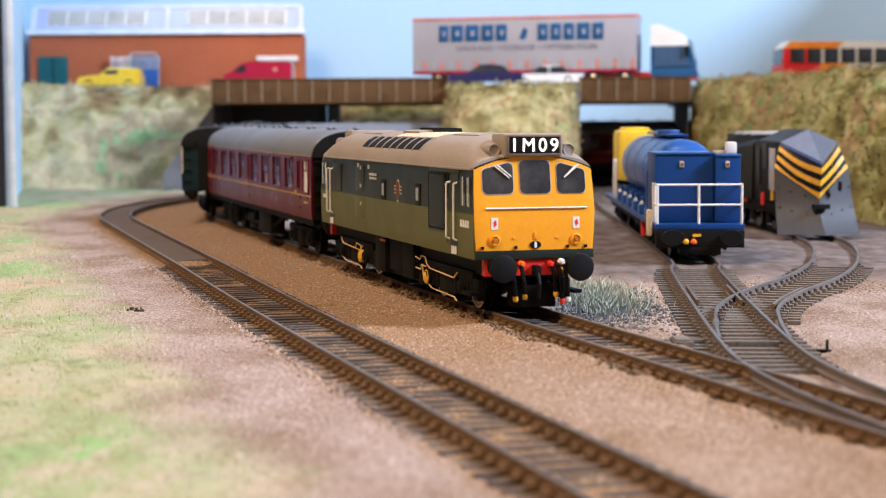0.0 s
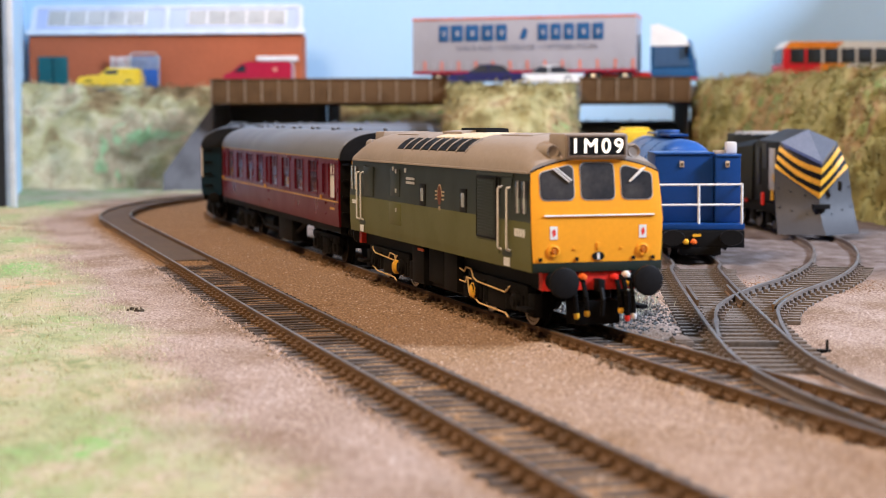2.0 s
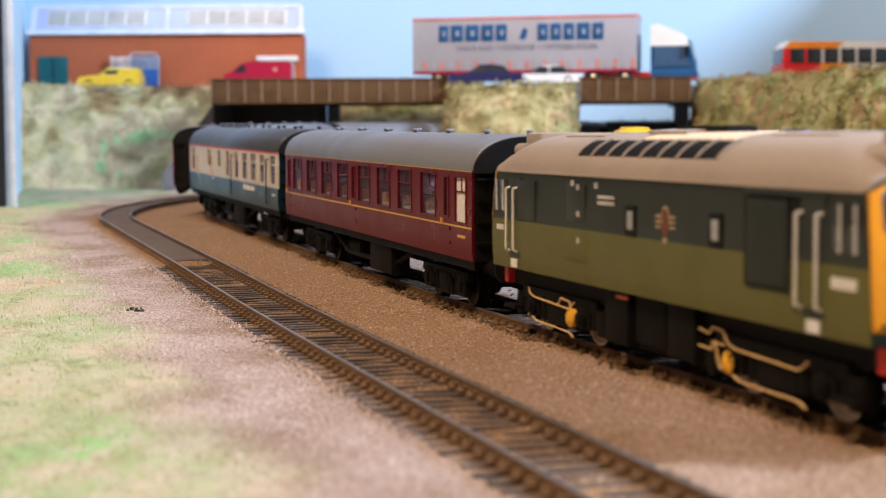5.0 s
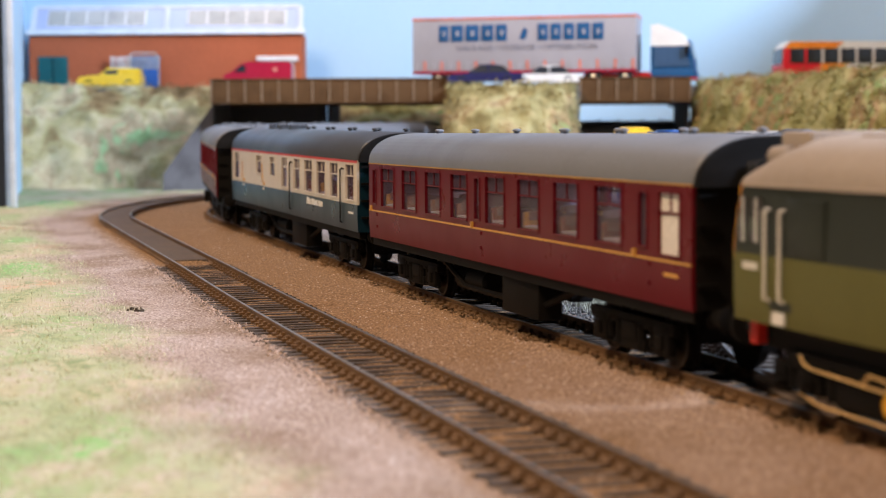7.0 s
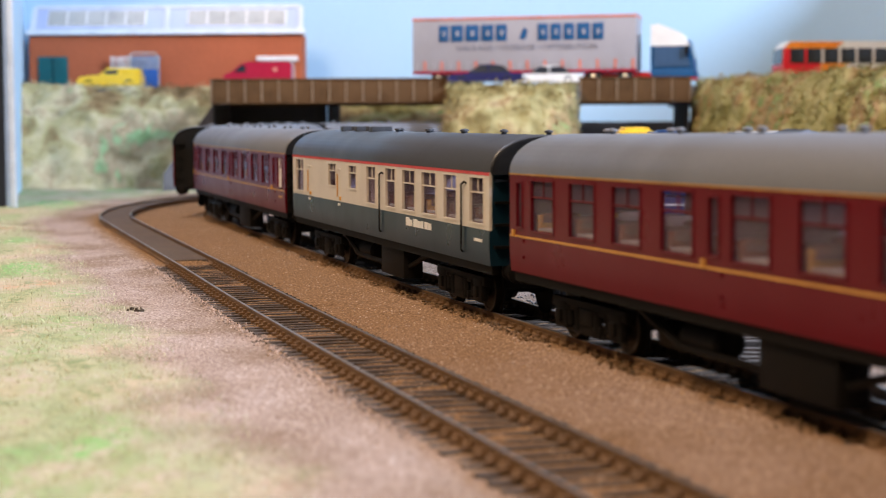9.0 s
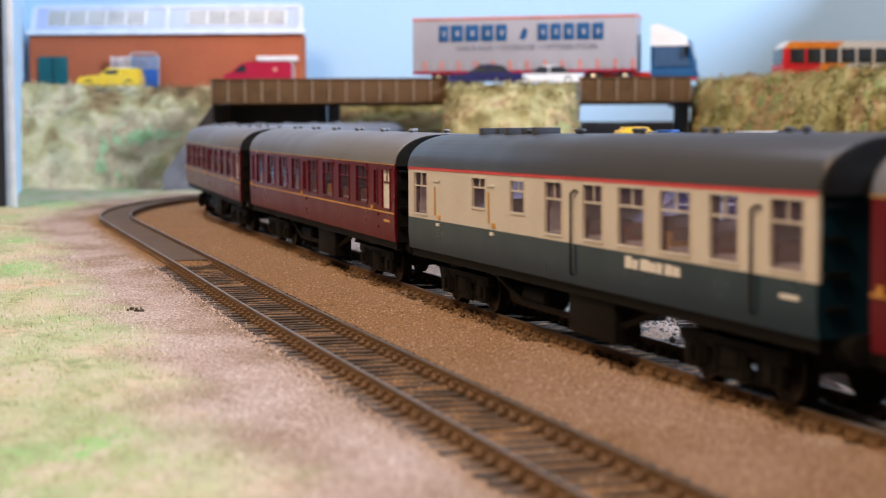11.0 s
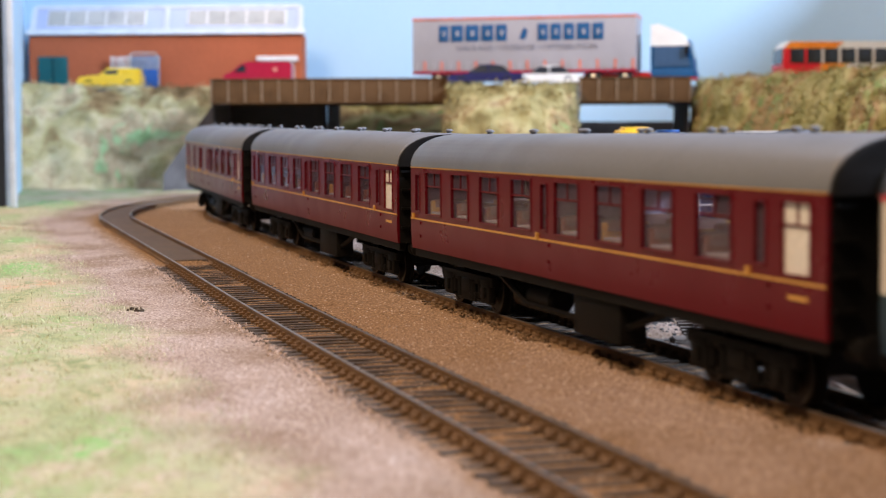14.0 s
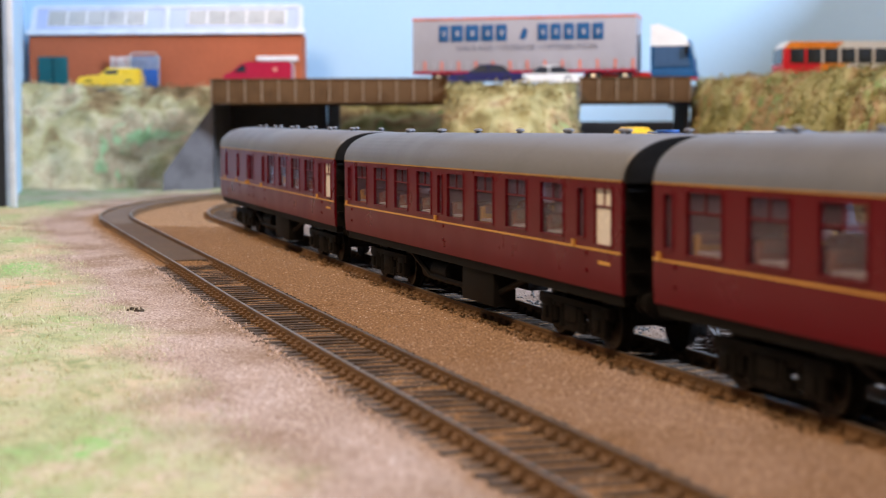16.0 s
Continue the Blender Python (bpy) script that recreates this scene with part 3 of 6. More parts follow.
wall_piece("abutment_inner", [(-97, 1424), (-84, 1380)], 0, 76.5, M["concrete"], "grey concrete inner abutment wall", 5)
wall_piece("abutment_east", [(190.5, 1302), (193, 1400)], 0, 77, M["dark_wall"], "dark abutment beside the siding", 6)

bm = B()
loft(bm, [[(-216, 1298, 0), (-216, 1298, 22), (-181, 1329, 76), (-181, 1329, 0)], [(-216, 1304, 0), (-216, 1304, 22), (-181, 1335, 76), (-181, 1335, 0)]])
tagged(part("wing_wall_west", bm, M["concrete"], smooth=0), "grey sloping concrete wing wall", kind="structure")


def bridge(name, label, x0, x1, y0, y1, ribs):
    t = thing(name, label, "bridge", "road bridges", kind="structure")
    part("deck", box(B(), x0, x1, y0 + 1.5, y1 - 1.5, 84, 90), M["road"], t)
    for y, sgn in ((y0, -1), (y1, 1)):
        part("girder", box(B(), x0, x1, y - 1.2, y + 1.2, 77, 94, 0.3), M["girder"], t)
        bm = B()
        box(bm, x0, x1, y - 2.2, y + 2.2, 94.05, 95.2, 0.3)
        part("flange", bm, M["girder"], t)
        bm = B()
        box(bm, x0, x1, y - 2.2, y + 2.2, 75.9, 76.95, 0.3)
        part("flange", bm, M["girder"], t)
        for k in range(ribs + 1):
            x = x0 + 1 + (x1 - x0 - 2) * k / ribs
            part("rib", box(B(), x - 0.5, x + 0.5, y + sgn * 1.25 - 0.8, y + sgn * 1.25 + 0.8, 77, 93.9), M["girder_rib"], t)
    return t


bridge("road_bridge", "brown plate girder road bridge with pale ribs", -179, 5, 1300, 1420, 14)
bridge("road_bridge", "short brown plate girder bridge over the siding", 105.5, 192, 1300, 1420, 6)
for n, (x0, x1, y0, y1, z0, z1) in {"road_west": (-366, -179.5, 1388, 1478, 60, 90), "road_middle": (5.5, 105, 1288, 1420, 40, 88.5), "road_east": (193, 560, 1330, 1440, 74, 89)}.items():
    slab(n, x0, x1, y0, y1, z0, z1, M["road"], "grey model road on the raised bank")


# ---- lettering ----
def lettering(name, text, size, material, parent, at, label="", thick=0.05, space=1.0):
    cu = bpy.data.curves.new(name, "FONT")
    cu.body, cu.size, cu.align_x, cu.align_y, cu.extrude = text, size * MM, "CENTER", "CENTER", thick * MM
    cu.space_character = space
    tmp = bpy.data.objects.new(name, cu)
    me = bpy.data.meshes.new_from_object(tmp)
    bpy.data.objects.remove(tmp)
    me.materials.append(material)
    ob = new(name, me)
    ob.parent = parent
    ob.matrix_basis = pose(*[c * MM for c in at[:3]], *at[3:])
    if label:
        ob["label"] = label
    return ob


# ---- running gear shared by the train ----
def wheelset(parent, x, r, rim):
    bm = B()
    rod(bm, (0, -10.5, 0), (0, 10.5, 0), 1.2, 8)
    for sg in (-1, 1):
        lathe(bm, (0, sg * 7.0, 0), (0, sg * 9.6, 0), [(0, r + 0.9), (0.25, r + 0.9), (0.3, r), (1, r - 0.1), (1, r - 1.1), (0.85, r - 1.2), (0.8, 2.2), (1.0, 1.9), (1.0, 0.0)], 24)
    w = part("wheelset", bm, M["underframe"], parent, at=(x, 0, r))
    bm = B()
    for sg in (-1, 1):
        lathe(bm, (0, sg * 9.55, 0), (0, sg * 9.75, 0), [(0, r - 0.15), (1, r - 0.25), (1, r - 0.9), (0, r - 1.0)], 24)
    part("rim", bm, rim, w, "bright steel tyre")
    return w


def coach_bogie(parent, x):
    bm = B()
    for sg in (-1, 1):
        y0, y1 = sorted((sg * 11.2, sg * 13.0))
        box(bm, -23, 23, y0, y1, 7.9, 10.6, 0.3)
        for k in (-1, 1):
            box(bm, k * 17 - 3.8, k * 17 + 3.8, y0 - 0.2, y1 + 0.2, 3.2, 9.6, 0.5)
            box(bm, k * 17 - 1.6, k * 17 + 1.6, min(sg * 13, sg * 14), max(sg * 13, sg * 14), 4.4, 7.6, 0.3)
            rod(bm, (k * 11.5, sg * 12.4, 4.2), (k * 11.5, sg * 12.4, 9), 0.9)
            rod(bm, (k * 6.0, sg * 12.6, 3.4), (k * 6.0, sg * 12.6, 9), 1.2)
        box(bm, -8, 8, y0, y1, 2.6, 5.4, 0.3)
        box(bm, -4, 4, y0 - 0.4, y1 + 0.4, 5, 9, 0.3)
        tube(bm, [(-22, sg * 12.2, 3.2), (22, sg * 12.2, 3.2)], 0.35)
    box(bm, -5, 5, -11.5, 11.5, 6, 10.5, 0.3)
    for k in (-1, 1):
        box(bm, k * 20.4 - 0.8, k * 20.4 + 0.8, -11.5, 11.5, 7, 10, 0.2)
    return part("bogie", bm, M["underframe"], parent, "grimy black bogie frame", at=(x, 0, 0))


def buffer_bm(x, sg, y, z=13.8, reach=7.0, head=3.4):
    bm = B()
    d = 1 if x > 0 else -1
    lathe(bm, (x, sg * y, z), (x + d * reach, sg * y, z), [(0, 2.6), (0.1, 2.6), (0.12, 2.0), (0.55, 1.8), (0.56, 1.2), (0.84, 1.2), (0.86, head), (0.97, head), (1.0, head - 0.5), (1.0, 0)], 20)
    return bm


# ---- diesel locomotive ----
def nose(z):
    return 94.2 if z < 29 else 94.2 - (z - 29) * 0.15


def ring(pts):
    """Both ends of a strip of the body, raked like the cab fronts."""
    return [[(e * nose(z), y, z) for y, z in pts] for e in (-1, 1)]


def locomotive():
    t = thing("diesel_locomotive", "two-tone green diesel locomotive with yellow ends, weathered grey roof", "locomotive")
    part("sill", loft(B(), ring([(-17.6, 16.0), (-17.8, 18.4), (17.8, 18.4), (17.6, 16.0)])), M["green_light"], t, "olive lower sill")
    part("lower_body", loft(B(), ring([(-17.8, 18.4), (-17.95, 23), (-17.95, 28.5), (17.95, 28.5), (17.95, 23), (17.8, 18.4)])), M["green_light"], t, "olive green lower body side")
    part("upper_body", loft(B(), ring([(-17.95, 28.5), (-17.8, 35), (-17.3, 41), (17.3, 41), (17.8, 35), (17.95, 28.5)])), M["green_dark"], t, "dark green upper body side")
    # roof with domed ends
    bm, secs = B(), []
    xs = [-92.4, -91, -88, -84, -79, -74] + list(range(-60, 61, 12)) + [74, 79, 84, 88, 91, 92.4]
    for x in xs:
        k = min(1.0, max(0.0, (abs(x) - 74) / 18.4))
        h = 9.6 - 5.6 * k ** 2.2
        sec = []
        for i in range(19):
            a = math.pi * i / 18
            c, s = math.cos(a), math.sin(a)
            sec.append((x, 17.4 * (abs(c) ** 0.86) * (1 if c >= 0 else -1), 41.0 + h * s ** 0.9))
        secs.append(sec)
    part("roof", loft(bm, secs), M["loco_roof"], t, "brown-grey dusty curved roof", smooth=60)
    part("rain_strip", loft(loft(B(), [[(x, -17.75, 40.7), (x, -17.75, 41.2), (x, -17.2, 41.3), (x, -17.2, 40.7)] for x in (-91, 91)]), [[(x, 17.75, 40.7), (x, 17.75, 41.2), (x, 17.2, 41.3), (x, 17.2, 40.7)] for x in (-91, 91)]), M["loco_roof"], t)

    def roof_z(y):
        c = min(1.0, (abs(y) / 17.4) ** (1 / 0.86))
        return 41 + 9.6 * max(0.0, 1 - c * c) ** 0.45

    # roof panels, hatch and side grille
    for y0, y1, x0, x1, m, nm, h in ((-10.5, 4, -13, 32, M["cream"], "roof_panel", 0.25), (-6.5, 6.5, -18, 2, M["loco_roof"], "roof_hatch", 0.9), (-7, 7, 40, 66, M["loco_roof"], "roof_panel", 0.25), (-8, 8, -66, -40, M["loco_roof"], "roof_panel", 0.25), (-2, 5, -13, 12, M["black"], "exhaust_cover", 1.6)):
        bm, secs = B(), []
        for i in range(9):
            y = y0 + (y1 - y0) * i / 8
            z = roof_z(y)
            secs.append([(x0, y, z - 0.4), (x1, y, z - 0.4), (x1 - 0.3, y, z + h), (x0 + 0.3, y, z + h)])
        part(nm, loft(bm, secs), m, t)
    for sg in (-1, 1):
        for k in range(8):
            x0 = -37.5 + k * 9.2
            bm = B()
            secs = []
            for i in range(5):
                y = sg * (11.3 + 4.6 * i / 4)
                z = roof_z(y)
                secs.append([(x0, y, z - 0.3), (x0 + 8.0, y, z - 0.3), (x0 + 8.0, y, z + 0.22), (x0, y, z + 0.22)])
            part("roof_grille", loft(bm, secs), M["black"], t, "black roof louvre panel")
            secs = []
            for i in range(5):
                y = sg * (11.0 + 5.2 * i / 4)
                z = roof_z(y)
                secs.append([(x0 + 8.1, y, z - 0.3), (x0 + 9.1, y, z - 0.3), (x0 + 9.1, y, z + 0.5), (x0 + 8.1, y, z + 0.5)])
            part("grille_rib", loft(B(), secs), M["loco_roof"], t)
    # cab ends
    arch = lambda y: 41 + 3.5 * max(0.0, 1 - (abs(y) / 17.3) ** 2.2)
    ys = [-17.3 + 34.6 * i / 20 for i in range(21)]
    for e in (-1, 1):
        bm = B()
        bulge = lambda y, z: y * (1 + 0.032 * math.sin(math.pi * min(1.0, (z - 18.4) / 23.0)))
        secs = []
        for y in ys:
            k = 0.6 if abs(y) < 17 else 0.35
            zs = [18.45, 23, 29, 35, arch(y)]
            secs.append([(e * (nose(z) + k), bulge(y, z), z) for z in zs] + [(e * (nose(z) - 0.1), bulge(y, z), z) for z in zs[::-1]])
        loft(bm, secs)
        face = part("cab_front", bm, M["yellow"], t, "orange-yellow warning end", smooth=25)

        part("front_sill", box(B(), *sorted((e * 94.1, e * 94.8)), -17.5, 17.5, 16.0, 18.35, 0.1), M["green_sill"], t, "dark green sill under the cab")
        part("roof_gasket", tube(B(), [(e * (nose(arch(y)) + 0.2), y, arch(y) + 0.15) for y in ys], 0.32), M["black"], t)

        def plate(name, pts, m, d0=0.5, d1=0.8, label="", parent=face):
            return part(name, loft(B(), [[(e * (nose(z) + d), y, z) for y, z in pts] for d in (d0, d1)]), m, parent, label, smooth=20)

        def rounded(y0, y1, z0, zl, zr, r=0.9):
            pts = []
            for (cy, cz, a0) in ((y0 + r, z0 + r, 180), (y1 - r, z0 + r, 270), (y1 - r, zr - r, 0), (y0 + r, zl - r, 90)):
                for k in range(4):
                    a = radians(a0 + 30 * k)
                    pts.append((cy + r * math.cos(a), cz + r * math.sin(a)))
            return pts

        for y0, y1, zl, zr in ((-15.2, -6.2, 41.3, 42.8), (-4.2, 4.8, 43.4, 43.4), (6.8, 15.2, 42.6, 41.0)):
            plate("window_surround", rounded(y0 - 0.22, y1 + 0.22, 33.98, zl + 0.22, zr + 0.22, 1.5), M["letter_grey"], 0.45, 0.72)
            plate("cab_window", rounded(y0, y1, 34.2, zl, zr, 1.4), M["cab_glass_dark"], 0.5, 0.82, "dark glazed cab window")
        for y0, y1 in ((-12.6, -7.4), (11.6, 8.9)):
            bm = tube(B(), [(e * (nose(42) + 1.2), y0 + 1.0, 42.0), (e * (nose(38.5) + 1.1), y1, 38.6)], 0.22)
            tube(bm, [(e * (nose(42) + 1.2), y0 + 1.8, 42.2), (e * (nose(38.5) + 1.1), y1 + 0.6 * (1 if y1 > 0 else 1), 39.0)], 0.2)
            part("wiper", bm, M["white"], face, "pale windscreen wiper")
        part("handrail", tube(B(), [(e * (nose(30) + 0.9), -14.6, 30.2), (e * (nose(30) + 0.9), 15.4, 30.2)], 0.24), M["white"], face, "white horizontal handrail")
        for y in (-12.0, 12.2):
            plate("warning_flash", [(y - 1.0, 24.3), (y + 1.0, 24.3), (y + 1.0, 27.6), (y - 1.0, 27.6)], M["white"], 0.5, 0.72, "small white electric warning notice")
            plate("flash_mark", [(y - 0.15, 24.9), (y + 0.55, 25.6), (y + 0.3, 27.0), (y - 0.5, 26.3)], M["red"], 0.6, 0.78)
            bm = lathe(B(), (e * 94.4, y, 21.3), (e * 96.0, y, 21.3), [(0, 1.7), (0.5, 1.7), (0.6, 1.2), (0.4, 1.1), (0.4, 0)], 18)
            part("lamp_ring", bm, M["yellow"], face, "yellow marker lamp ring")
            part("lamp_glass", lathe(B(), (e * 95.0, y, 21.3), (e * 95.6, y, 21.3), [(0, 0.75), (1, 0.5), (1, 0)], 14), M["lamp_amber"], face)
        plate("badge", [(1.2 * math.cos(i * 0.52) * 1.4, 19.9 + 1.1 * math.sin(i * 0.52)) for i in range(12)], M["black"], 0.5, 0.85, "round black badge with pale cross")
        plate("badge_cross", [(-0.35, 19.1), (0.35, 19.1), (0.35, 20.7), (-0.35, 20.7)], M["white"], 0.6, 0.95)
        for y in (-6.4, 0.0, 6.4):
            part("lamp_bracket", box(B(), *sorted((e * 94.5, e * 95.1)), y - 0.4, y + 0.4, 21.6, 22.1 if y else 23.4, 0.1), M["yellow"], face)
        for y in (-15.6, -5.8, 9.6, 15.0):
            part("bolt", box(B(), *sorted((e * 94.5, e * 95.2)), y - 0.4, y + 0.4, 18.9, 19.7), M["black"], face)
        # headcode box
        hb = part("headcode_box", box(B(), *sorted((e * 82, e * 93.6)), -8.7, 8.7, 44.2, 50.9, 0.9), M["loco_roof"], t, "brown roof box for the train number")
        part("headcode_panel", box(B(), *sorted((e * 93.4, e * 93.8)), -7.5, 7.5, 45.3, 50.0, 0.1), M["black"], hb, "black headcode blind")
        for za, zb in ((44.9, 45.35), (49.95, 50.4)):
            part("panel_frame", box(B(), *sorted((e * 93.4, e * 94.0)), -7.9, 7.9, za, zb, 0.08), M["panel_brown"], hb, "brown rim of the blind")
        for ya in (-7.9, 7.45):
            part("panel_frame", box(B(), *sorted((e * 93.4, e * 94.0)), ya, ya + 0.45, 45.36, 49.94, 0.08), M["panel_brown"], hb)
        if e > 0:
            lettering("headcode", "1M09", 5.3, M["glow"], hb, (94.0, 0.0, 47.5, 90, 0, 90), "glowing cream headcode 1M09", 0.08, 1.3)
        for y in (-11.0, 11.2):
            part("horn_cover", lathe(B(), (e * 84, y, 46.3), (e * 91.6, y, 46.3), [(0, 1.9), (0.9, 1.9), (1.0, 1.6), (0.95, 1.2), (0.95, 0)], 16), M["loco_roof"], t)
        # buffer beam and what hangs on it
        beam = part("buffer_beam", box(B(), *sorted((e * 91, e * 94.0)), -14.6, 14.6, 11.2, 15.8, 0.3), M["red"], t, "bright red buffer beam")
        for sg in (-1, 1):
            part("buffer", buffer_bm(e * 94, sg, 11.35, head=3.9), M["black"], t, "oval black buffer")
        bm = B()
        box(bm, *sorted((e * 94, e * 97.5)), -0.9, 0.9, 11, 14.2, 0.3)
        tube(bm, [(e * 97, 0, 12), (e * 98.4, 0, 9), (e * 97.6, 0, 5)], 0.6)
        part("coupling", bm, M["underframe"], beam, "black coupling hook and link")
        for y, m, dz in ((-7.4, "black", 5), (-4.6, "black", 4.5), (4.6, "black", 4), (8.2, "black", 5.5), (6.4, "red", 6)):
            bm = tube(B(), [(e * 94, y, 14.5), (e * 96.3, y, 13.6), (e * 97.0, y + 0.4, 10), (e * 96.4, y + 1.0, 10.5 - dz)], 0.62, 7)
            part("brake_hose", bm, M["underframe"], beam, "hanging brake hose")
            part("hose_end", lathe(B(), (e * 96.4, y + 1.0, 10.7 - dz), (e * 96.4, y + 1.0, 9.2 - dz), [(0, 0.7), (0.6, 0.8), (1, 0.5), (1, 0)], 10), M["white" if y == 8.2 else ("red" if m == "red" else "axle_yellow")], beam)
        for y, z, m in ((-4.2, 14.6, "flash_orange"), (4.4, 14.4, "red"), (7.6, 15.0, "white"), (8.0, 12.8, "axle_yellow")):
            part("hose_tap", lathe(B(), (e * 94, y, z), (e * 96.6, y, z), [(0, 1.0), (0.7, 0.9), (1, 0.5), (1, 0)], 10), M[m], beam)
        bm = B()
        box(bm, *sorted((e * 88, e * 94.8)), -6.2, 6.2, 2.4, 8.6, 0.5)
        part("coupling_pocket", bm, M["underframe"], t)
        for sg in (-1, 1):
            part("step", box(B(), *sorted((e * 80, e * 88)), *sorted((sg * 14.2, sg * 16.8)), 5.2, 6.2, 0.1), M["underframe"], t)
    # body sides
    for sg in (-1, 1):
        def side(name, x0, x1, z0, z1, m, d0=0.0, d1=0.25, label="", bevel=0.0, at_y=17.85):
            ya, yb = sorted((sg * (at_y + d0), sg * (at_y + d1)))
            return part(name, box(B(), x0, x1, ya, yb, z0, z1, bevel), m, t, label)

        g = side("side_grille", 52, 67.5, 23.2, 38.6, M["green_dark"], -0.3, 0.42, "dark green louvred side grille", 0.15)
        for k in range(17):
            z = 24.0 + k * 0.84
            part("louvre", box(B(), 53, 66.5, *sorted((sg * 18.2, sg * 18.42)), z, z + 0.45), M["green_dark"], g)
        for x0, x1 in ((83.0, 86.6), (88.0, 91.4), (-92.0, -88.6), (-87.2, -83.4)):
            side("cab_side_window", x0, x1, 30.6, 38.8, M["cab_glass_dark"], -0.2, 0.22, "dark cab side window", 0.05)
            side("window_bar", (x0 + x1) / 2 - 0.2, (x0 + x1) / 2 + 0.2, 30.6, 38.8, M["white"], 0.2, 0.3)
        side("cab_door", 72.3, 79.6, 18.9, 39.4, M["green_dark"], -0.35, 0.02, "recessed cab door")
        side("cab_door", -80.2, -72.4, 18.9, 39.4, M["green_dark"], -0.35, 0.02, "recessed cab door")
        side("side_vent", -73.6, -61.0, 28.9, 39.0, M["green_dark"], -0.2, 0.35, "dark green side vent panel", 0.15)
        for x in (71.6, 78.6, -80.4, -75.0):
            y = sg * 18.9
            part("grab_rail", tube(B(), [(x, sg * 17.8, 20.4), (x, y, 20.9), (x, y, 36.6), (x, sg * 17.6, 37.0)], 0.32, 8), M["white"], t, "white vertical grab rail")
        for x in (74.0, -79):
            side("builder_plate", x, x + 4.4, 16.4, 18.6, M["white"], 0.0, 0.25)
        for x0 in (-4.8, 36.0):
            w = side("engine_room_window", x0, x0 + 6.0, 28.6, 35.2, M["black"], -0.1, 0.3, "small engine room window", 0.1)
            part("pane", box(B(), x0 + 1.6, x0 + 4.4, *sorted((sg * 18.1, sg * 18.3)), 30.0, 34.0, 0.05), M["glass_pale"], w)
        for nm, rx, rz, d, m in (("crest_rim", 2.3, 3.3, 0.12, "letter_tan"), ("crest", 1.9, 2.9, 0.18, "crest_tan")):
            part(nm, loft(B(), [[(15.6 + rx * math.cos(a * 0.3142), sg * (17.75 + q), 32.4 + rz * math.sin(a * 0.3142)) for a in range(20)] for q in (0.0, d)]), M[m], t, "small oval heraldic crest", smooth=0)
        for z in (31.1, 32.2, 33.3):
            side("crest_bar", 10.9, 13.4, z, z + 0.5, M["letter_tan"], -0.1, 0.04)
            side("crest_bar", 17.8, 20.3, z, z + 0.5, M["letter_tan"], -0.1, 0.04)
        side("crest_foot", 14.6, 16.6, 28.0, 29.2, M["letter_tan"], 0.0, 0.1)
        for x0, x1, z0, z1 in ((51.4, 68.1, 22.6, 23.2), (51.4, 68.1, 38.6, 39.2), (51.4, 52.0, 23.21, 38.59), (67.5, 68.1, 23.21, 38.59)):
            side("grille_frame", x0, x1, z0, z1, M["black"], -0.1, 0.5, "", 0.1)
        side("door_shut_line", 69.6, 70.1, 19.2, 39.2, M["black"], -0.2, 0.06)
        side("cantrail_band", 50.5, 80.5, 39.6, 40.6, M["green_dark"], -0.8, 0.0, "", 0.1)
        for z in (36.0, 34.7):
            side("nameplate_bar", -20.5, -11.0, z, z + 0.8, M["letter_grey"], 0.0, 0.14, "small pale unreadable lettering")
        for k in range(4):
            side("number_bar", 82.2 + k * 2.1, 83.7 + k * 2.1, 24.6, 26.6, M["white"], -0.02, 0.2)
            side("number_bar", -90.5 + k * 1.5, -89.5 + k * 1.5, 25.6, 27.0, M["white"], -0.02, 0.2)
        for x, z in ((-33, 37.6), (-33, 31.4), (-33, 25.2), (-36.5, 38.4), (-22, 38.2)):
            side("hinge", x, x + 1.6, z, z + 1.3, M["letter_grey"], 0, 0.3)
        for x0, x1, z0, z1 in ((-39.5, -28.0, 30.2, 39.0), (-41, -26.5, 21.0, 28.0)):
            side("access_door", x0, x1, z0, z1, M["green_dark"] if z0 > 29 else M["green_light"], -0.05, 0.16, "", 0.05)
    # gear between the bogies
    for x0, x1, z0, z1, y in ((-22, -9, 3.6, 15.8, 15.6), (-7, 9, 5.0, 15.6, 14.6), (11, 24, 4.2, 15.8, 15.2), (-24, 26, 3.2, 5.4, 12.5)):
        part("equipment_box", box(B(), x0, x1, -y, y, z0, z1, 0.5), M["underframe"], t, "black battery and tank box")
    part("frame", box(B(), -90, 90, -13, 13, 11, 16.0), M["underframe"], t)
    part("tag", box(B(), -14.6, -8.5, -15.9, -15.5, 14.0, 14.8), M["flash_orange"], t)
    bogies, sets = [], []
    for bx in (56, -56):
        bm = B()
        for sg in (-1, 1):
            y0, y1 = sorted((sg * 11.5, sg * 14.0))
            box(bm, -25, 25, y0, y1, 8.4, 11.6, 0.4)
            box(bm, -7.5, 7.5, y0, y1, 3.2, 9.0, 0.5)
            for k in (-1, 1):
                box(bm, k * 17 - 4, k * 17 + 4, y0, y1 + 0.2, 4.2, 10, 0.5)
                rod(bm, (k * 9.5, sg * 13, 4.0), (k * 9.5, sg * 13, 10), 1.5, 12)
                rod(bm, (k * 23.5, sg * 13, 4.5), (k * 23.5, sg * 13, 10), 1.2, 10)
                box(bm, k * 27.5 - 2.4, k * 27.5 + 2.4, y0, y1, 3.5, 9.6, 0.5)
        box(bm, -8, 8, -12, 12, 5, 11, 0.4)
        bg = part("bogie", bm, M["underframe"], t, "black bogie frame with yellow pipes", at=(bx, 0, 0))
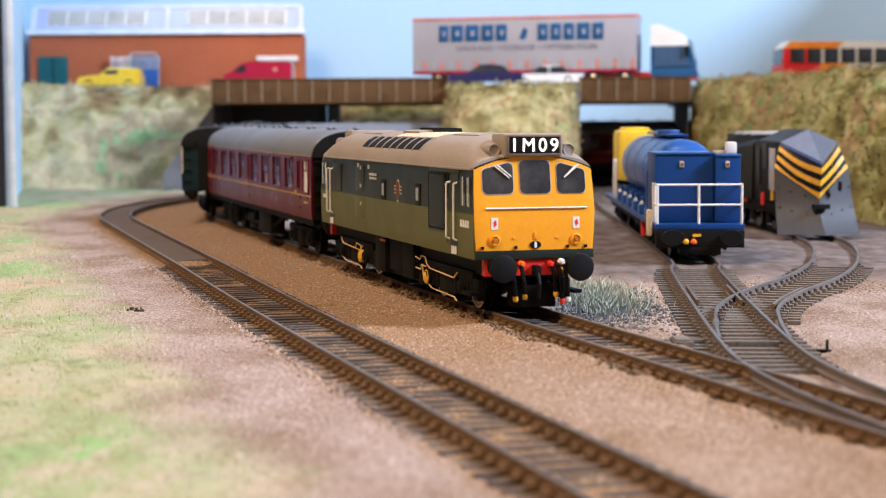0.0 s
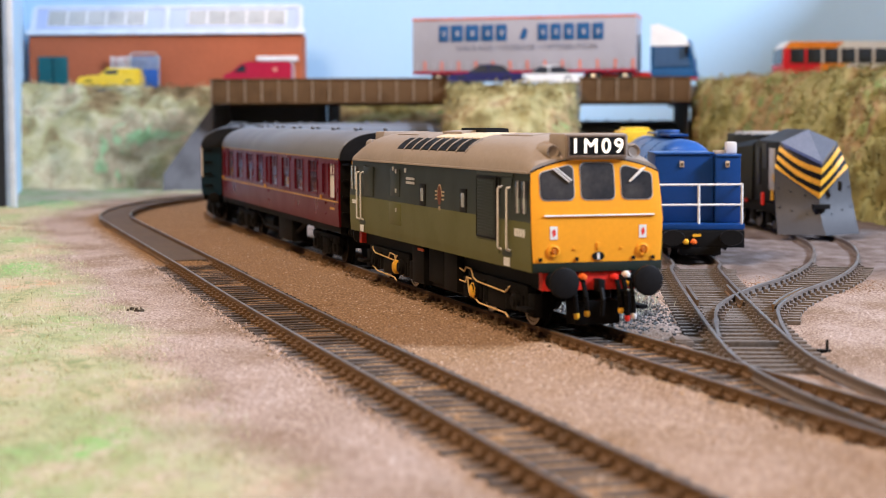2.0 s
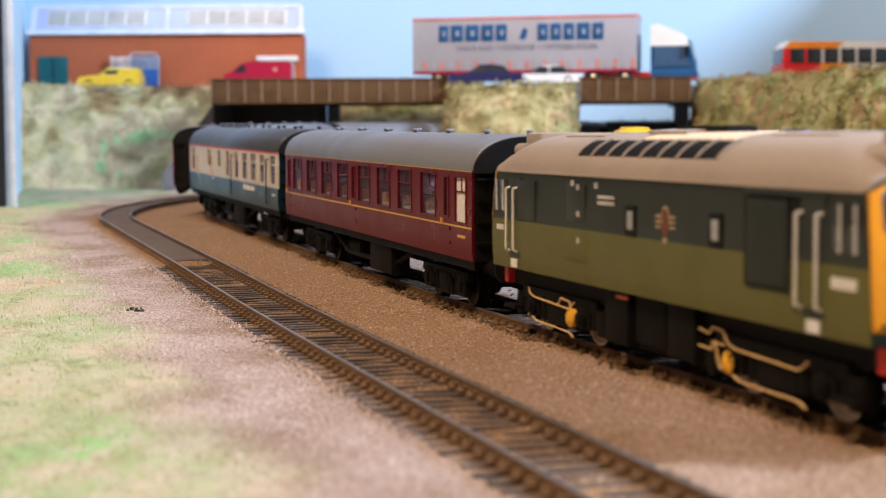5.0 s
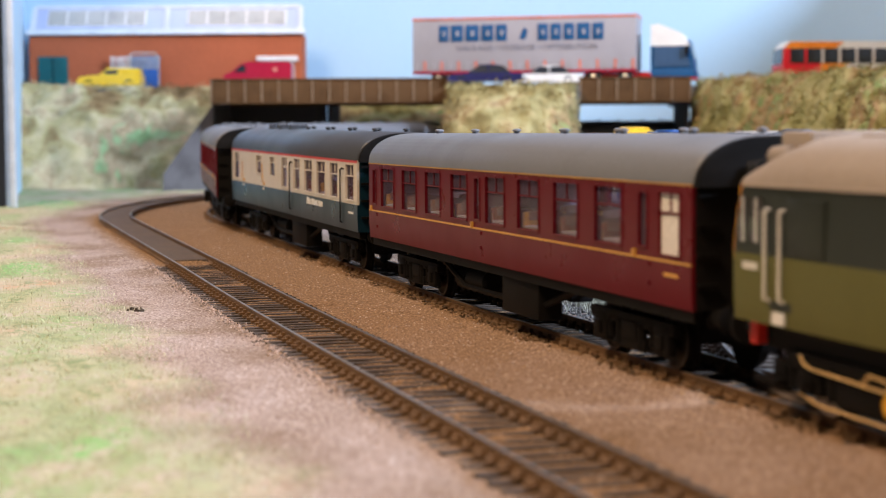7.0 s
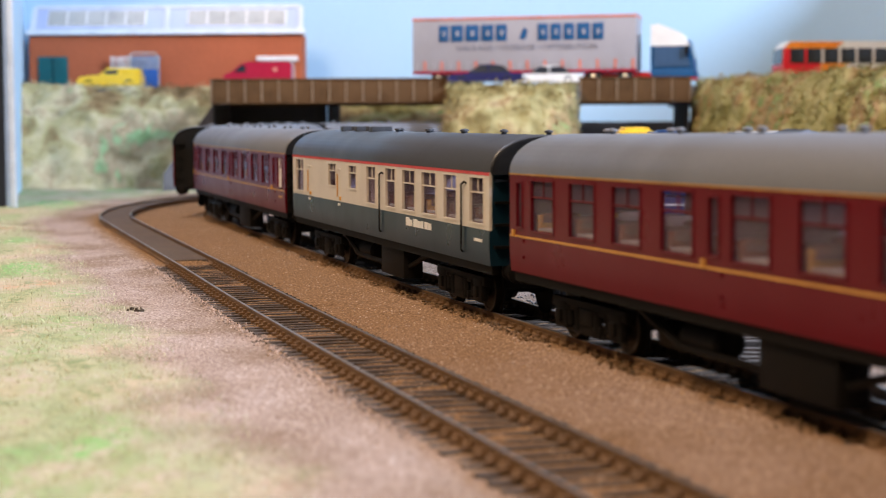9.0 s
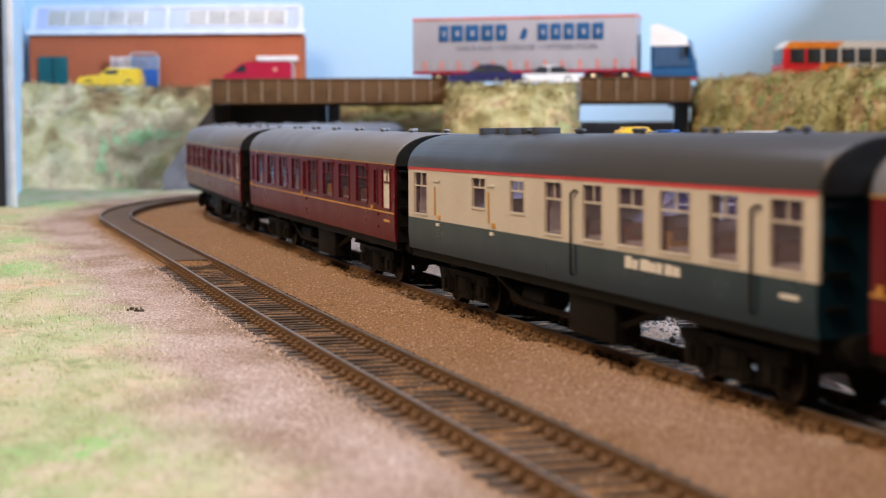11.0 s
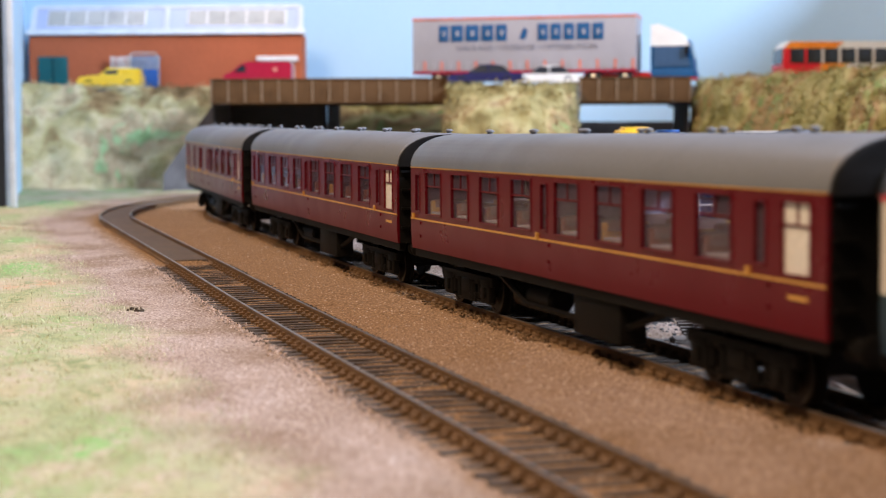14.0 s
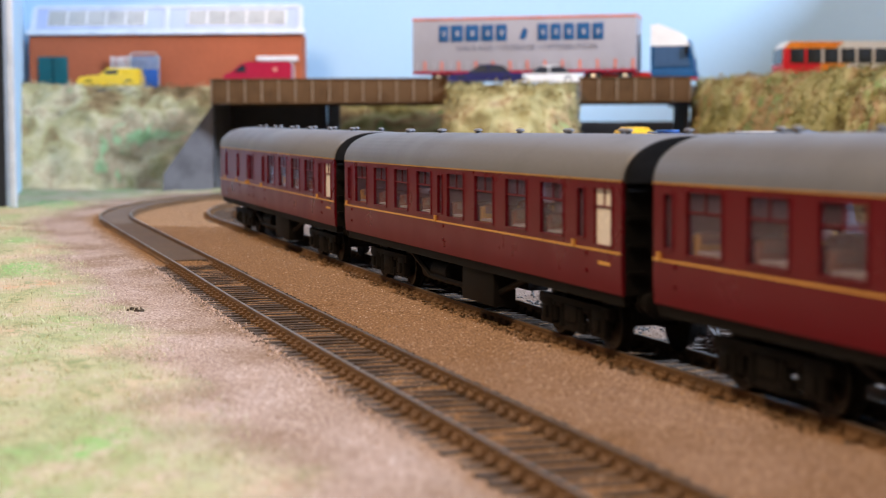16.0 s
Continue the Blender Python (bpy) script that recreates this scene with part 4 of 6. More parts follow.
        for sg in (-1, 1):
            runs = [[(-18, 9.9), (-15.5, 9.2), (9, 8.4), (10.5, 9.0), (12.5, 10.2)], [(-17, 4.2), (-13, 3.2), (9.5, 2.8), (12, 1.8)]]
            if bx > 0:
                runs += [[(-31, 11.6), (-26.5, 11.0), (-25, 12.4), (-20.5, 12.2), (-18.6, 10.0)], [(-31, 8.2), (-25.4, 8.0), (-24.6, 9.6), (-20, 9.4)], [(-23.6, 9.4), (-22.4, 5.6), (-21, 4.4)]]
            else:
                runs += [[(-19, 11.2), (-18, 9.9)], [(2, 9.0), (4, 10.6), (9.5, 10.2), (11, 8.4)], [(-19, 4.4), (-17, 4.2)]]
            for pts in runs:
                part("pipe", tube(B(), [(x, sg * 14.6, z) for x, z in pts], 0.24, 7), M["pipe_yellow"], bg, "pale yellow sand pipe")
            for k in (-1, 1):
                part("axlebox", lathe(B(), (k * 17, sg * 14, 6.8), (k * 17, sg * 15.6, 6.8), [(0, 2.6), (0.6, 2.5), (0.7, 1.6), (1, 1.5), (1, 0)], 16), M["underframe"], bg)
            dx = -17.4 if bx > 0 else 11.5
            part("speed_drive", lathe(B(), (dx, sg * 14, 6.4), (dx, sg * 15.8, 6.4), [(0, 2.3), (0.7, 2.2), (1, 1.4), (1, 0)], 16), M["axle_yellow"], bg, "yellow round axle drive cover")
        bogies.append(bg)
        for k in (17, -17):
            sets.append((wheelset(bg, k, 7.4, M["steel"]), (k, 7.4), 7.4))
    return t, bogies, sets


M["cab_glass_dark"] = mat("dark_cab_glass", (0.035, 0.036, 0.04), 0.12, stains=0.3, stain=90, dirt=(0.09, 0.085, 0.08), coat=0.5)
M["crest_tan"] = mat("crest_brown", (0.16, 0.055, 0.03), 0.6)
M["letter_tan"] = mat("crest_cream_lines", (0.42, 0.32, 0.20), 0.6)
M["panel_brown"] = mat("blind_frame_brown", (0.16, 0.11, 0.075), 0.6)
M["glass_pale"] = mat("pale_pane", (0.32, 0.33, 0.34), 0.15)
M["lamp_amber"] = mat("lamp_amber_glass", (0.5, 0.16, 0.02), 0.2)
M["flash_orange"] = mat("orange_paint", (0.85, 0.16, 0.02), 0.4)
M["letter_grey"] = mat("pale_grey_lettering", (0.48, 0.47, 0.44), 0.6)


# ---- coaches ----
CL = 254.0
OPEN_BAYS = [(-15.6, -5.3, "frosted"), (-26, -21.5, "door"), (-50.6, -35, "bay"), (-76.7, -60.9, "bay"), (-102.7, -86.9, "bay"), (-128.5, -112.9, "bay"), (-138.0, -133.4, "door"), (-160.0, -144.8, "bay"), (-186, -170.4, "bay"), (-212, -196.2, "bay"), (-238, -222.2, "bay"), (-248.8, -244.6, "door")]
BRAKE_BAYS = [(-15.6, -5.3, "frosted"), (-26, -21.5, "door"), (-50.6, -35, "bay"), (-76.7, -60.9, "bay"), (-102.7, -86.9, "bay"), (-128.5, -112.9, "bay"), (-141, -136, "door"), (-172, -163, "door"), (-178, -174, "door"), (-205, -200, "door"), (-238, -233, "door")]
BUFFET_BAYS = [(-17, -4.5, "bay"), (-41.5, -29, "bay"), (-64.5, -49.5, "bay"), (-86.5, -72, "bay"), (-107, -95, "bay"), (-132, -120, "bay"), (-157.5, -146.5, "short"), (-189.5, -177.5, "short"), (-247.5, -233, "bay")]


# heights of the glass, by kind
GLAZED = {"bay": (26.2, 39.1), "frosted": (25.6, 38.7), "door": (26.8, 38.4), "short": (30.2, 38.7)}


def coach(name, label, bays, upper, lower, roof, band, group="train coaches"):
    t = thing(name, label, "railway coach", group)
    X = lambda x: x + CL / 2
    zb, zm, zt = 15.3, 24.9, 40.7
    for sg in (-1, 1):
        y0, y1 = sorted((sg * 16.9, sg * 17.7))
        part("lower_panel", loft(B(), [[(e * CL / 2, sg * 16.6, zb), (e * CL / 2, sg * 17.4, zb), (e * CL / 2, sg * 17.75, 20), (e * CL / 2, sg * 17.75, zm), (e * CL / 2, sg * 16.9, zm)] for e in (-1, 1)]), lower, t)
        bm = B()
        cuts = sorted(bays)
        x = -CL
        for x0, x1, kind in cuts:
            box(bm, X(x), X(x0), y0, y1, zm, zt)
            w0, w1 = GLAZED[kind]
            box(bm, X(x0), X(x1), y0, y1, zm, w0)
            box(bm, X(x0), X(x1), y0, y1, w1, zt)
            x = x1
        box(bm, X(x), X(0), y0, y1, zm, zt)
        bmesh.ops.remove_doubles(bm, verts=bm.verts, dist=0.001)
        part("upper_panel", bm, upper, t, smooth=0)
        for x0, x1, kind in cuts:
            w0, w1 = GLAZED[kind]
            ya, yb = sorted((sg * 17.05, sg * 17.2))
            w = part("window", box(B(), X(x0), X(x1), ya, yb, w0, w1), M["frosted"] if kind == "frosted" else M["glass"], t, "white obscured lavatory window" if kind == "frosted" else "coach window with lilac reflection haze in its colour", smooth=0)
            bm = B()
            yc, yd = sorted((sg * 17.1, sg * 17.95))
            for a in ((X(x0) - 0.3, X(x0) + 0.25, w0, w1), (X(x1) - 0.25, X(x1) + 0.3, w0, w1), (X(x0), X(x1), w0 - 0.3, w0 + 0.25), (X(x0), X(x1), w1 - 0.25, w1 + 0.3)):
                box(bm, a[0], a[1], yc, yd, a[2], a[3])
            part("window_frame", bm, upper, w, smooth=0)
            if kind in ("bay", "frosted") or kind == "short":
                zz = w1 - (w1 - w0) * 0.33
                bm = box(B(), X(x0), X(x1), *sorted((sg * 17.15, sg * 17.5)), zz - 0.22, zz + 0.22)
                box(bm, (X(x0) + X(x1)) / 2 - 0.25, (X(x0) + X(x1)) / 2 + 0.25, *sorted((sg * 17.15, sg * 17.5)), zz, w1)
                part("ventilator_bar", bm, upper, w, smooth=0)
            if kind == "door":
                part("door_handle", box(B(), X(x0) - 2.4, X(x0) - 1.2, *sorted((sg * 17.7, sg * 18.3)), 24.4, 26.2), M["gold_line"], t, "small brass door handle")
                for z in (19, 23):
                    part("hinge", box(B(), X(x1) + 0.8, X(x1) + 1.6, *sorted((sg * 17.7, sg * 18.1)), z, z + 0.9), lower, t)
        for z0, z1, m in band:
            part("lining", box(B(), -CL / 2, CL / 2, *sorted((sg * 17.7, sg * 17.84)), z0, z1), m, t, smooth=0)
        part("number_mark", box(B(), X(-13), X(-6), *sorted((sg * 17.7, sg * 17.86)), 21.4, 22.2), M["gold_line"] if lower is M["maroon"] else M["white"], t)
    # roof
    bm, secs = B(), []
    for x, k in ((-CL / 2 - 0.5, 0.96), (-CL / 2 + 0.5, 1.0), (CL / 2 - 0.5, 1.0), (CL / 2 + 0.5, 0.96)):
        sec = [(x, 17.95 * k * (abs(math.cos(a)) ** 0.8) * (1 if math.cos(a) >= 0 else -1), 40.6 + 10.0 * k * math.sin(a) ** 0.95) for a in [math.pi * i / 20 for i in range(21)]]
        secs.append(sec)
    part("roof", loft(bm, secs), roof, t, "grey curved coach roof", smooth=60)
    for i, x in enumerate(range(-112, 120, 19)):
        y = -3.2 if i % 2 else 3.4
        part("roof_vent", lathe(B(), (x, y, 50.2), (x, y, 51.9), [(0, 0.8), (0.5, 0.8), (0.55, 1.25), (0.8, 1.15), (1.0, 0.5), (1.0, 0)], 12), roof, t)
    part("roof_rib", box(B(), CL / 2 - 34, CL / 2 - 2, -15.2, -14.2, 44.9, 45.5, 0.2), roof, t)
    # ends and gangways
    for e in (-1, 1):
        bm = B()
        loft(bm, [[(e * (CL / 2 + d), 17.5 * k * (abs(math.cos(a)) ** 0.8) * (1 if math.cos(a) >= 0 else -1), 40.0 + 10.2 * k * math.sin(a) ** 0.95) for a in [math.pi * i / 20 for i in range(21)]] for d, k in ((0.3, 1.0), (1.6, 1.0), (1.9, 0.97))])
        part("roof_end", bm, M["black"], t, "black roof end arch")
    for e in (-1, 1):
        part("end_panel", box(B(), *sorted((e * CL / 2, e * (CL / 2 - 0.8))), -17.0, 17.0, zb, 42.0), M["black"] if lower is M["maroon"] else M["rail_blue"], t, "dark coach end")
        bm, secs = B(), []
        for k in range(7):
            x = e * (CL / 2 + k * 1.3)
            f = 1.0 if k % 2 == 0 else 0.93
            secs.append([(x, -7.2 * f, 15.5), (x, -7.2 * f, 43.5 * f + 1.5), (x, -4, 45.5), (x, 4, 45.5), (x, 7.2 * f, 43.5 * f + 1.5), (x, 7.2 * f, 15.5)])
        part("gangway", loft(bm, secs), M["black"], t, "black corridor bellows", smooth=10)
        bm = B()
        for z in (20, 26, 32, 38):
            box(bm, *sorted((e * CL / 2, e * (CL / 2 + 1.2))), -16.4, -12.2, z, z + 0.8)
        part("end_steps", bm, M["underframe"], t)
        for sg in (-1, 1):
            part("buffer", buffer_bm(e * (CL / 2 - 1), sg, 11.35, reach=6.5, head=2.9), M["underframe"], t)
    part("floor", box(B(), -CL / 2 + 1, CL / 2 - 1, -16.6, 16.6, 15.9, 17.4), M["underframe"], t)
    # inside: seats and tables by bay
    seats = [b for b in bays if b[2] == "bay"]
    for i, (x0, x1, _) in enumerate(seats):
        xc = X((x0 + x1) / 2)
        for sg in (-1, 1):
            for k in (-1, 1):
                bm = box(B(), xc + k * 8.6 - 1.4, xc + k * 8.6 + 1.4, *sorted((sg * 4.5, sg * 15.8)), 17.4, 30.4, 0.5)
                box(bm, *sorted((xc + k * 7.4, xc + k * 3.6)), *sorted((sg * 4.5, sg * 15.8)), 17.4, 23.2, 0.5)
                part("seat_cover", box(B(), xc + k * 8.6 - 1.6, xc + k * 8.6 + 1.6, *sorted((sg * 5.5, sg * 14.8)), 28.4, 30.7, 0.3), M["seat_linen"], t)
                part("seat", bm, M["seat_gold"] if (i + k) % 5 == 1 else M["seat"], t, "upholstered coach seat")
            part("table", box(B(), xc - 5.4, xc + 5.4, *sorted((sg * 6, sg * 16.6)), 26.6, 27.2), M["table"], t)
    for x in (-30.5, -131, -144.5, -244.5):
        part("partition", box(B(), X(x) - 0.4, X(x) + 0.4, -16.5, 16.5, 17.4, 41), M["inner"], t, smooth=0)
    part("inner_ceiling", box(B(), -CL / 2 + 1, CL / 2 - 1, -16.4, 16.4, 40.6, 41.2), M["inner"], t, smooth=0)
    # underframe
    for sg in (-1, 1):
        part("solebar", box(B(), -CL / 2 + 1, CL / 2 - 1, *sorted((sg * 14.5, sg * 16.6)), 12.8, 15.8), M["underframe"], t)
        part("truss", tube(B(), [(-55, sg * 13.4, 13), (-32, sg * 13.4, 6.4), (30, sg * 13.4, 6.4), (55, sg * 13.4, 13)], 0.9), M["underframe"], t)
        part("battery_box", box(B(), 6 if sg < 0 else -34, 34 if sg < 0 else -6, *sorted((sg * 9, sg * 15.6)), 3.4, 12.8, 0.5), M["underframe"], t, "dark battery box")
        part("vacuum_tank", lathe(B(), (-34, sg * 10, 8.5), (-16, sg * 10, 8.5), [(0, 2.5), (0.06, 3.6), (0.94, 3.6), (1, 2.5), (1, 0)], 14), M["underframe"], t)
    part("dynamo", lathe(B(), (-48, -9, 7.5), (-38, -9, 7.5), [(0, 2.5), (0.1, 3.2), (0.9, 3.2), (1, 2.2), (1, 0)], 14), M["underframe"], t)
    part("centre_spine", box(B(), -CL / 2 + 2, CL / 2 - 2, -4, 4, 11, 15.8), M["underframe"], t)
    bogies = []
    for bx in (85.5, -85.5):
        bg = coach_bogie(t, bx)
        for k in (17, -17):
            wheelset(bg, k, 6.6, M["dull_steel"])
        bogies.append(bg)
    return t


TRAIN = []


def enroll(ob, offset, length, base, r):
    bogies = sorted([c for c in ob.children if c.name.startswith("bogie")], key=lambda c: -c.matrix_basis.translation.x)
    sets = [(w, (w.matrix_basis.translation.x / MM, r), r) for b in bogies for w in b.children if w.name.startswith("wheelset")]
    TRAIN.append((ob, offset, length, base, bogies, sets))


loco, _, _ = locomotive()
enroll(loco, -0.7, 188.4, 112, 7.4)
MAROON = "maroon passenger coach with grey roof and gold lining"
line = [(24.3, 24.8, M["gold_line"]), (40.2, 40.6, M["gold_line"])]
coach_a = coach("passenger_coach", MAROON, OPEN_BAYS, M["maroon"], M["maroon"], M["coach_roof"], line)
coach_b = coach("buffet_coach", "blue and pale grey buffet coach with dark roof", BUFFET_BAYS, M["pale_grey"], M["rail_blue"], M["coach_roof_dark"], [(39.7, 40.7, M["red_band"])])
coach_c = copy_thing(coach_a, Matrix())
coach_d = copy_thing(coach_a, Matrix())
coach_e = coach("brake_coach", "maroon brake coach with grey roof at the train's tail", BRAKE_BAYS, M["maroon"], M["maroon"], M["coach_roof"], line)
# what the buffet coach has besides
for sg in (-1, 1):
    for k, (w, h) in enumerate(((4, 2.6), (3, 2.0), (5, 2.4), (4, 2.0), (3, 2.2), (4, 2.2), (3.4, 2.0))):
        part("name_bar", box(B(), 126 - 81 + k * 4.1, 126 - 81 + k * 4.1 + w * 0.9, *sorted((sg * 17.75, sg * 17.9)), 21.6, 21.6 + h), M["white"], coach_b, "white unreadable lettering")
    for x in (-112, -22):
        part("door_rail", tube(B(), [(126 + x, sg * 17.7, 17.6), (126 + x, sg * 18.4, 18), (126 + x, sg * 18.4, 36.6), (126 + x + 2, sg * 18.2, 37.4), (126 + x + 3, sg * 17.7, 37)], 0.3), M["black"], coach_b, "black door hand rail")
    for x in (-222, -172):
        part("door_handle", box(B(), 126 + x, 126 + x + 2.4, *sorted((sg * 17.7, sg * 18.2)), 23.4, 24.3), M["white"], coach_b)
        part("door_lock", box(B(), 126 + x + 1.4, 126 + x + 3.6, *sorted((sg * 17.7, sg * 18.1)), 25.4, 26.8, 0.2), M["seat_gold"], coach_b, "small brass door lock")
        part("door_rail", rod(B(), (126 + x - 1.6, sg * 18.0, 26.5), (126 + x - 1.6, sg * 18.0, 35.0), 0.22), M["gold_line"], coach_b, "thin brass door rail")
        part("drip_strip", box(B(), 126 + x - 3.4, 126 + x + 3.0, *sorted((sg * 17.7, sg * 18.0)), 36.4, 36.9), M["pale_grey"], coach_b)
part("end_notice", box(B(), 126.0, 126.3, -14.5, -10.5, 34.5, 38.5), M["white"], coach_b, "small pale warning notice")
lettering("end_letter", "C1", 5, M["white"], coach_b, (126.2, -12.2, 24.5, 90, 0, 90))
for k in range(7):
    part("kitchen_vent", box(B(), -92 + k * 7.5, -88 + k * 7.5, -6 + (k % 3) * 2.5, -1 + (k % 3) * 2.5, 50.0, 52.3, 0.4), M["coach_roof_dark"], coach_b, "dark kitchen roof ventilator")
for k, ob in enumerate((coach_a, coach_b, coach_c, coach_d, coach_e)):
    enroll(ob, 206.5 + 271 * k, CL, 171, 6.6)


# ---- wagons standing in the yard ----
def tank_wagon():
    y = 786
    t = thing("tank_wagon", "bright blue rail tank wagon with white railings, parked on the siding", "railway wagon", at=(103.4, y, rise(y) - 0.9, 0, 0.75, -91.3))
    part("frame", box(B(), -132, 131, -17.5, 17.5, 12.2, 14.4, 0.3), M["blue_wagon"], t, "blue wagon deck")
    part("underframe", box(B(), -128, 128, -14.5, 14.5, 8.5, 12.1), M["underframe"], t)
    part("headstock", box(B(), 129.4, 132.4, -17.2, 17.2, 5.2, 12.0, 0.3), M["black"], t, "black end beam")
    part("cabinet", box(B(), 92, 121, -16.6, 6.6, 14.5, 41.6, 0.5), M["blue_wagon"], t, "tall blue equipment cabinet")
    c2 = part("cabinet", box(B(), 94, 124, 6.9, 16.8, 14.5, 40.8, 0.5), M["blue_wagon"], t, "narrow blue equipment cabinet")
    part("cap_strip", box(B(), 91.6, 121.5, -16.9, 6.8, 41.4, 42.2, 0.2), M["tanblue"], t)
    part("cap_strip", box(B(), 93.6, 124.4, 7.0, 17.0, 40.6, 41.4, 0.2), M["tanblue"], t)
    part("exhaust_box", box(B(), 112, 118, 12.0, 16.2, 41.5, 46.2, 0.8), M["white"], t, "pale grey exhaust box")
    part("roof_box", box(B(), 110, 117, 7.6, 11.4, 41.5, 42.8, 0.3), M["cream"], t)
    for yy, x in ((-6.0, 121.1), (11.6, 124.1)):
        n = part("notice", box(B(), x, x + 0.3, yy - 0.8, yy + 0.8, 36.4, 38.8), M["cream"], t, "small cream warning notice")
        part("notice_mark", box(B(), x + 0.25, x + 0.45, yy - 0.55, yy + 0.55, 36.8, 38.0), M["panel_brown"], n)
    # railings
    for sx, sy in ((129, -16.4), (129, -0.2), (129, 16.6), (122, -16.6), (115, -16.6)):
        part("rail_post", rod(B(), (sx, sy, 14.4), (sx, sy, 30.0), 0.5), M["white"], t, "white railing post")
    for z in (29.7, 21.8):
        part("railing", tube(B(), [(114, -16.6, z), (129, -16.5, z), (129, 16.6, z), (124, 16.6, z)], 0.45), M["white"], t, "white hand railing")
    part("lifebelt_post", box(B(), 124, 128, -20.4, -18.2, 9.5, 20.0, 0.9), M["cream"], t, "cream padded side post")
    for sg in (-1, 1):
        b = lathe(B(), (132, sg * 11.3, 9.6), (139, sg * 11.3, 9.6), [(0, 2.4), (0.5, 1.9), (0.82, 1.6), (0.85, 3.2), (1.0, 3.0), (1.0, 0)], 20)
        for v in b.verts:
            v.co.y = sg * 11.3 + (v.co.y - sg * 11.3) * 1.45
        part("buffer", b, M["black"], t, "wide black oval buffer")
    for yy, m in ((-5.6, "axle_yellow"), (-2.6, "flash_orange")):
        part("pipe_tap", lathe(B(), (132.4, yy, 7.6), (134.2, yy, 7.6), [(0, 1.2), (0.7, 1.1), (1, 0.6), (1, 0)], 12), M[m], t)
    part("label_plate", box(B(), 132.3, 132.7, -3.0, 0.2, 9.6, 10.6), M["axle_yellow"], t)
    part("drag_box", box(B(), 126, 133, -8, 8, 2.4, 5.4, 0.5), M["underframe"], t)
    # tank
    prof = [(0, 0.0), (0.0, 6.6), (0.012, 10.4), (0.035, 12.8), (0.07, 14.0), (0.93, 14.0), (0.965, 12.8), (0.988, 10.4), (1.0, 6.6), (1.0, 0)]
    tank = part("tank", lathe(B(), (86, 0, 32.6), (-78, 0, 32.6), prof, 36), M["tanblue"], t, "glossy blue cylindrical tank", smooth=60)
    for x in (48, 4, -40):
        part("tank_band", lathe(B(), (x, 0, 32.6), (x - 1.6, 0, 32.6), [(0, 13.9), (0, 14.2), (1, 14.2), (1, 13.9)], 36), M["tanblue"], tank)
    part("manhole", lathe(B(), (16, 0, 47.0), (16, 0, 50.0), [(0, 5), (0.7, 5), (0.75, 5.6), (1, 5.4), (1, 0)], 20), M["tanblue"], tank)
    part("walkway", box(B(), -40, 60, -4, 4, 47.6, 48.6, 0.2), M["blue_wagon"], tank)
    for sg in (-1, 1):
        for x in (80, 52, 24, -4, -32, -60):
            part("saddle", box(B(), x - 2, x + 2, *sorted((sg * 8, sg * 15.5)), 14.4, 21.5, 0.4), M["blue_wagon"], t)
            part("valve_box", box(B(), x + 5, x + 12, *sorted((sg * 14.6, sg * 17.4)), 14.4, 18.6, 0.5), M["tanblue"], t, "blue valve box")
            part("valve_cap", lathe(B(), (x + 8.5, sg * 16.0, 18.6), (x + 8.5, sg * 16.0, 20.0), [(0, 0.9), (0.7, 0.8), (1, 0.3), (1, 0)], 10), M["white"], t, "small white valve cap")
        for x in (88, -84):
            part("side_panel", box(B(), x - 1, x + 3, *sorted((sg * 15, sg * 17.0)), 14.4, 34, 0.4), M["white"] if x < 0 else M["blue_wagon"], t, "upright end panel")
        part("red_lever", box(B(), 60, 64, *sorted((sg * 14.6, sg * 16.4)), 5, 12, 0.3), M["red"], t)
    part("cab_box", box(B(), -130, -92, -13.5, 5.5, 22, 49.0, 3.4), M["wagon_yellow"], t, "yellow end cab body")
    part("cab_roof", box(B(), -127, -95, -10, 3, 48.8, 50.2, 0.7), M["wagon_yellow"], t)
    for x in (94, -94):
        bg = coach_bogie(t, x)
        for k in (17, -17):
            wheelset(bg, k, 6.2, M["steel"])
    return t


tank_wagon()


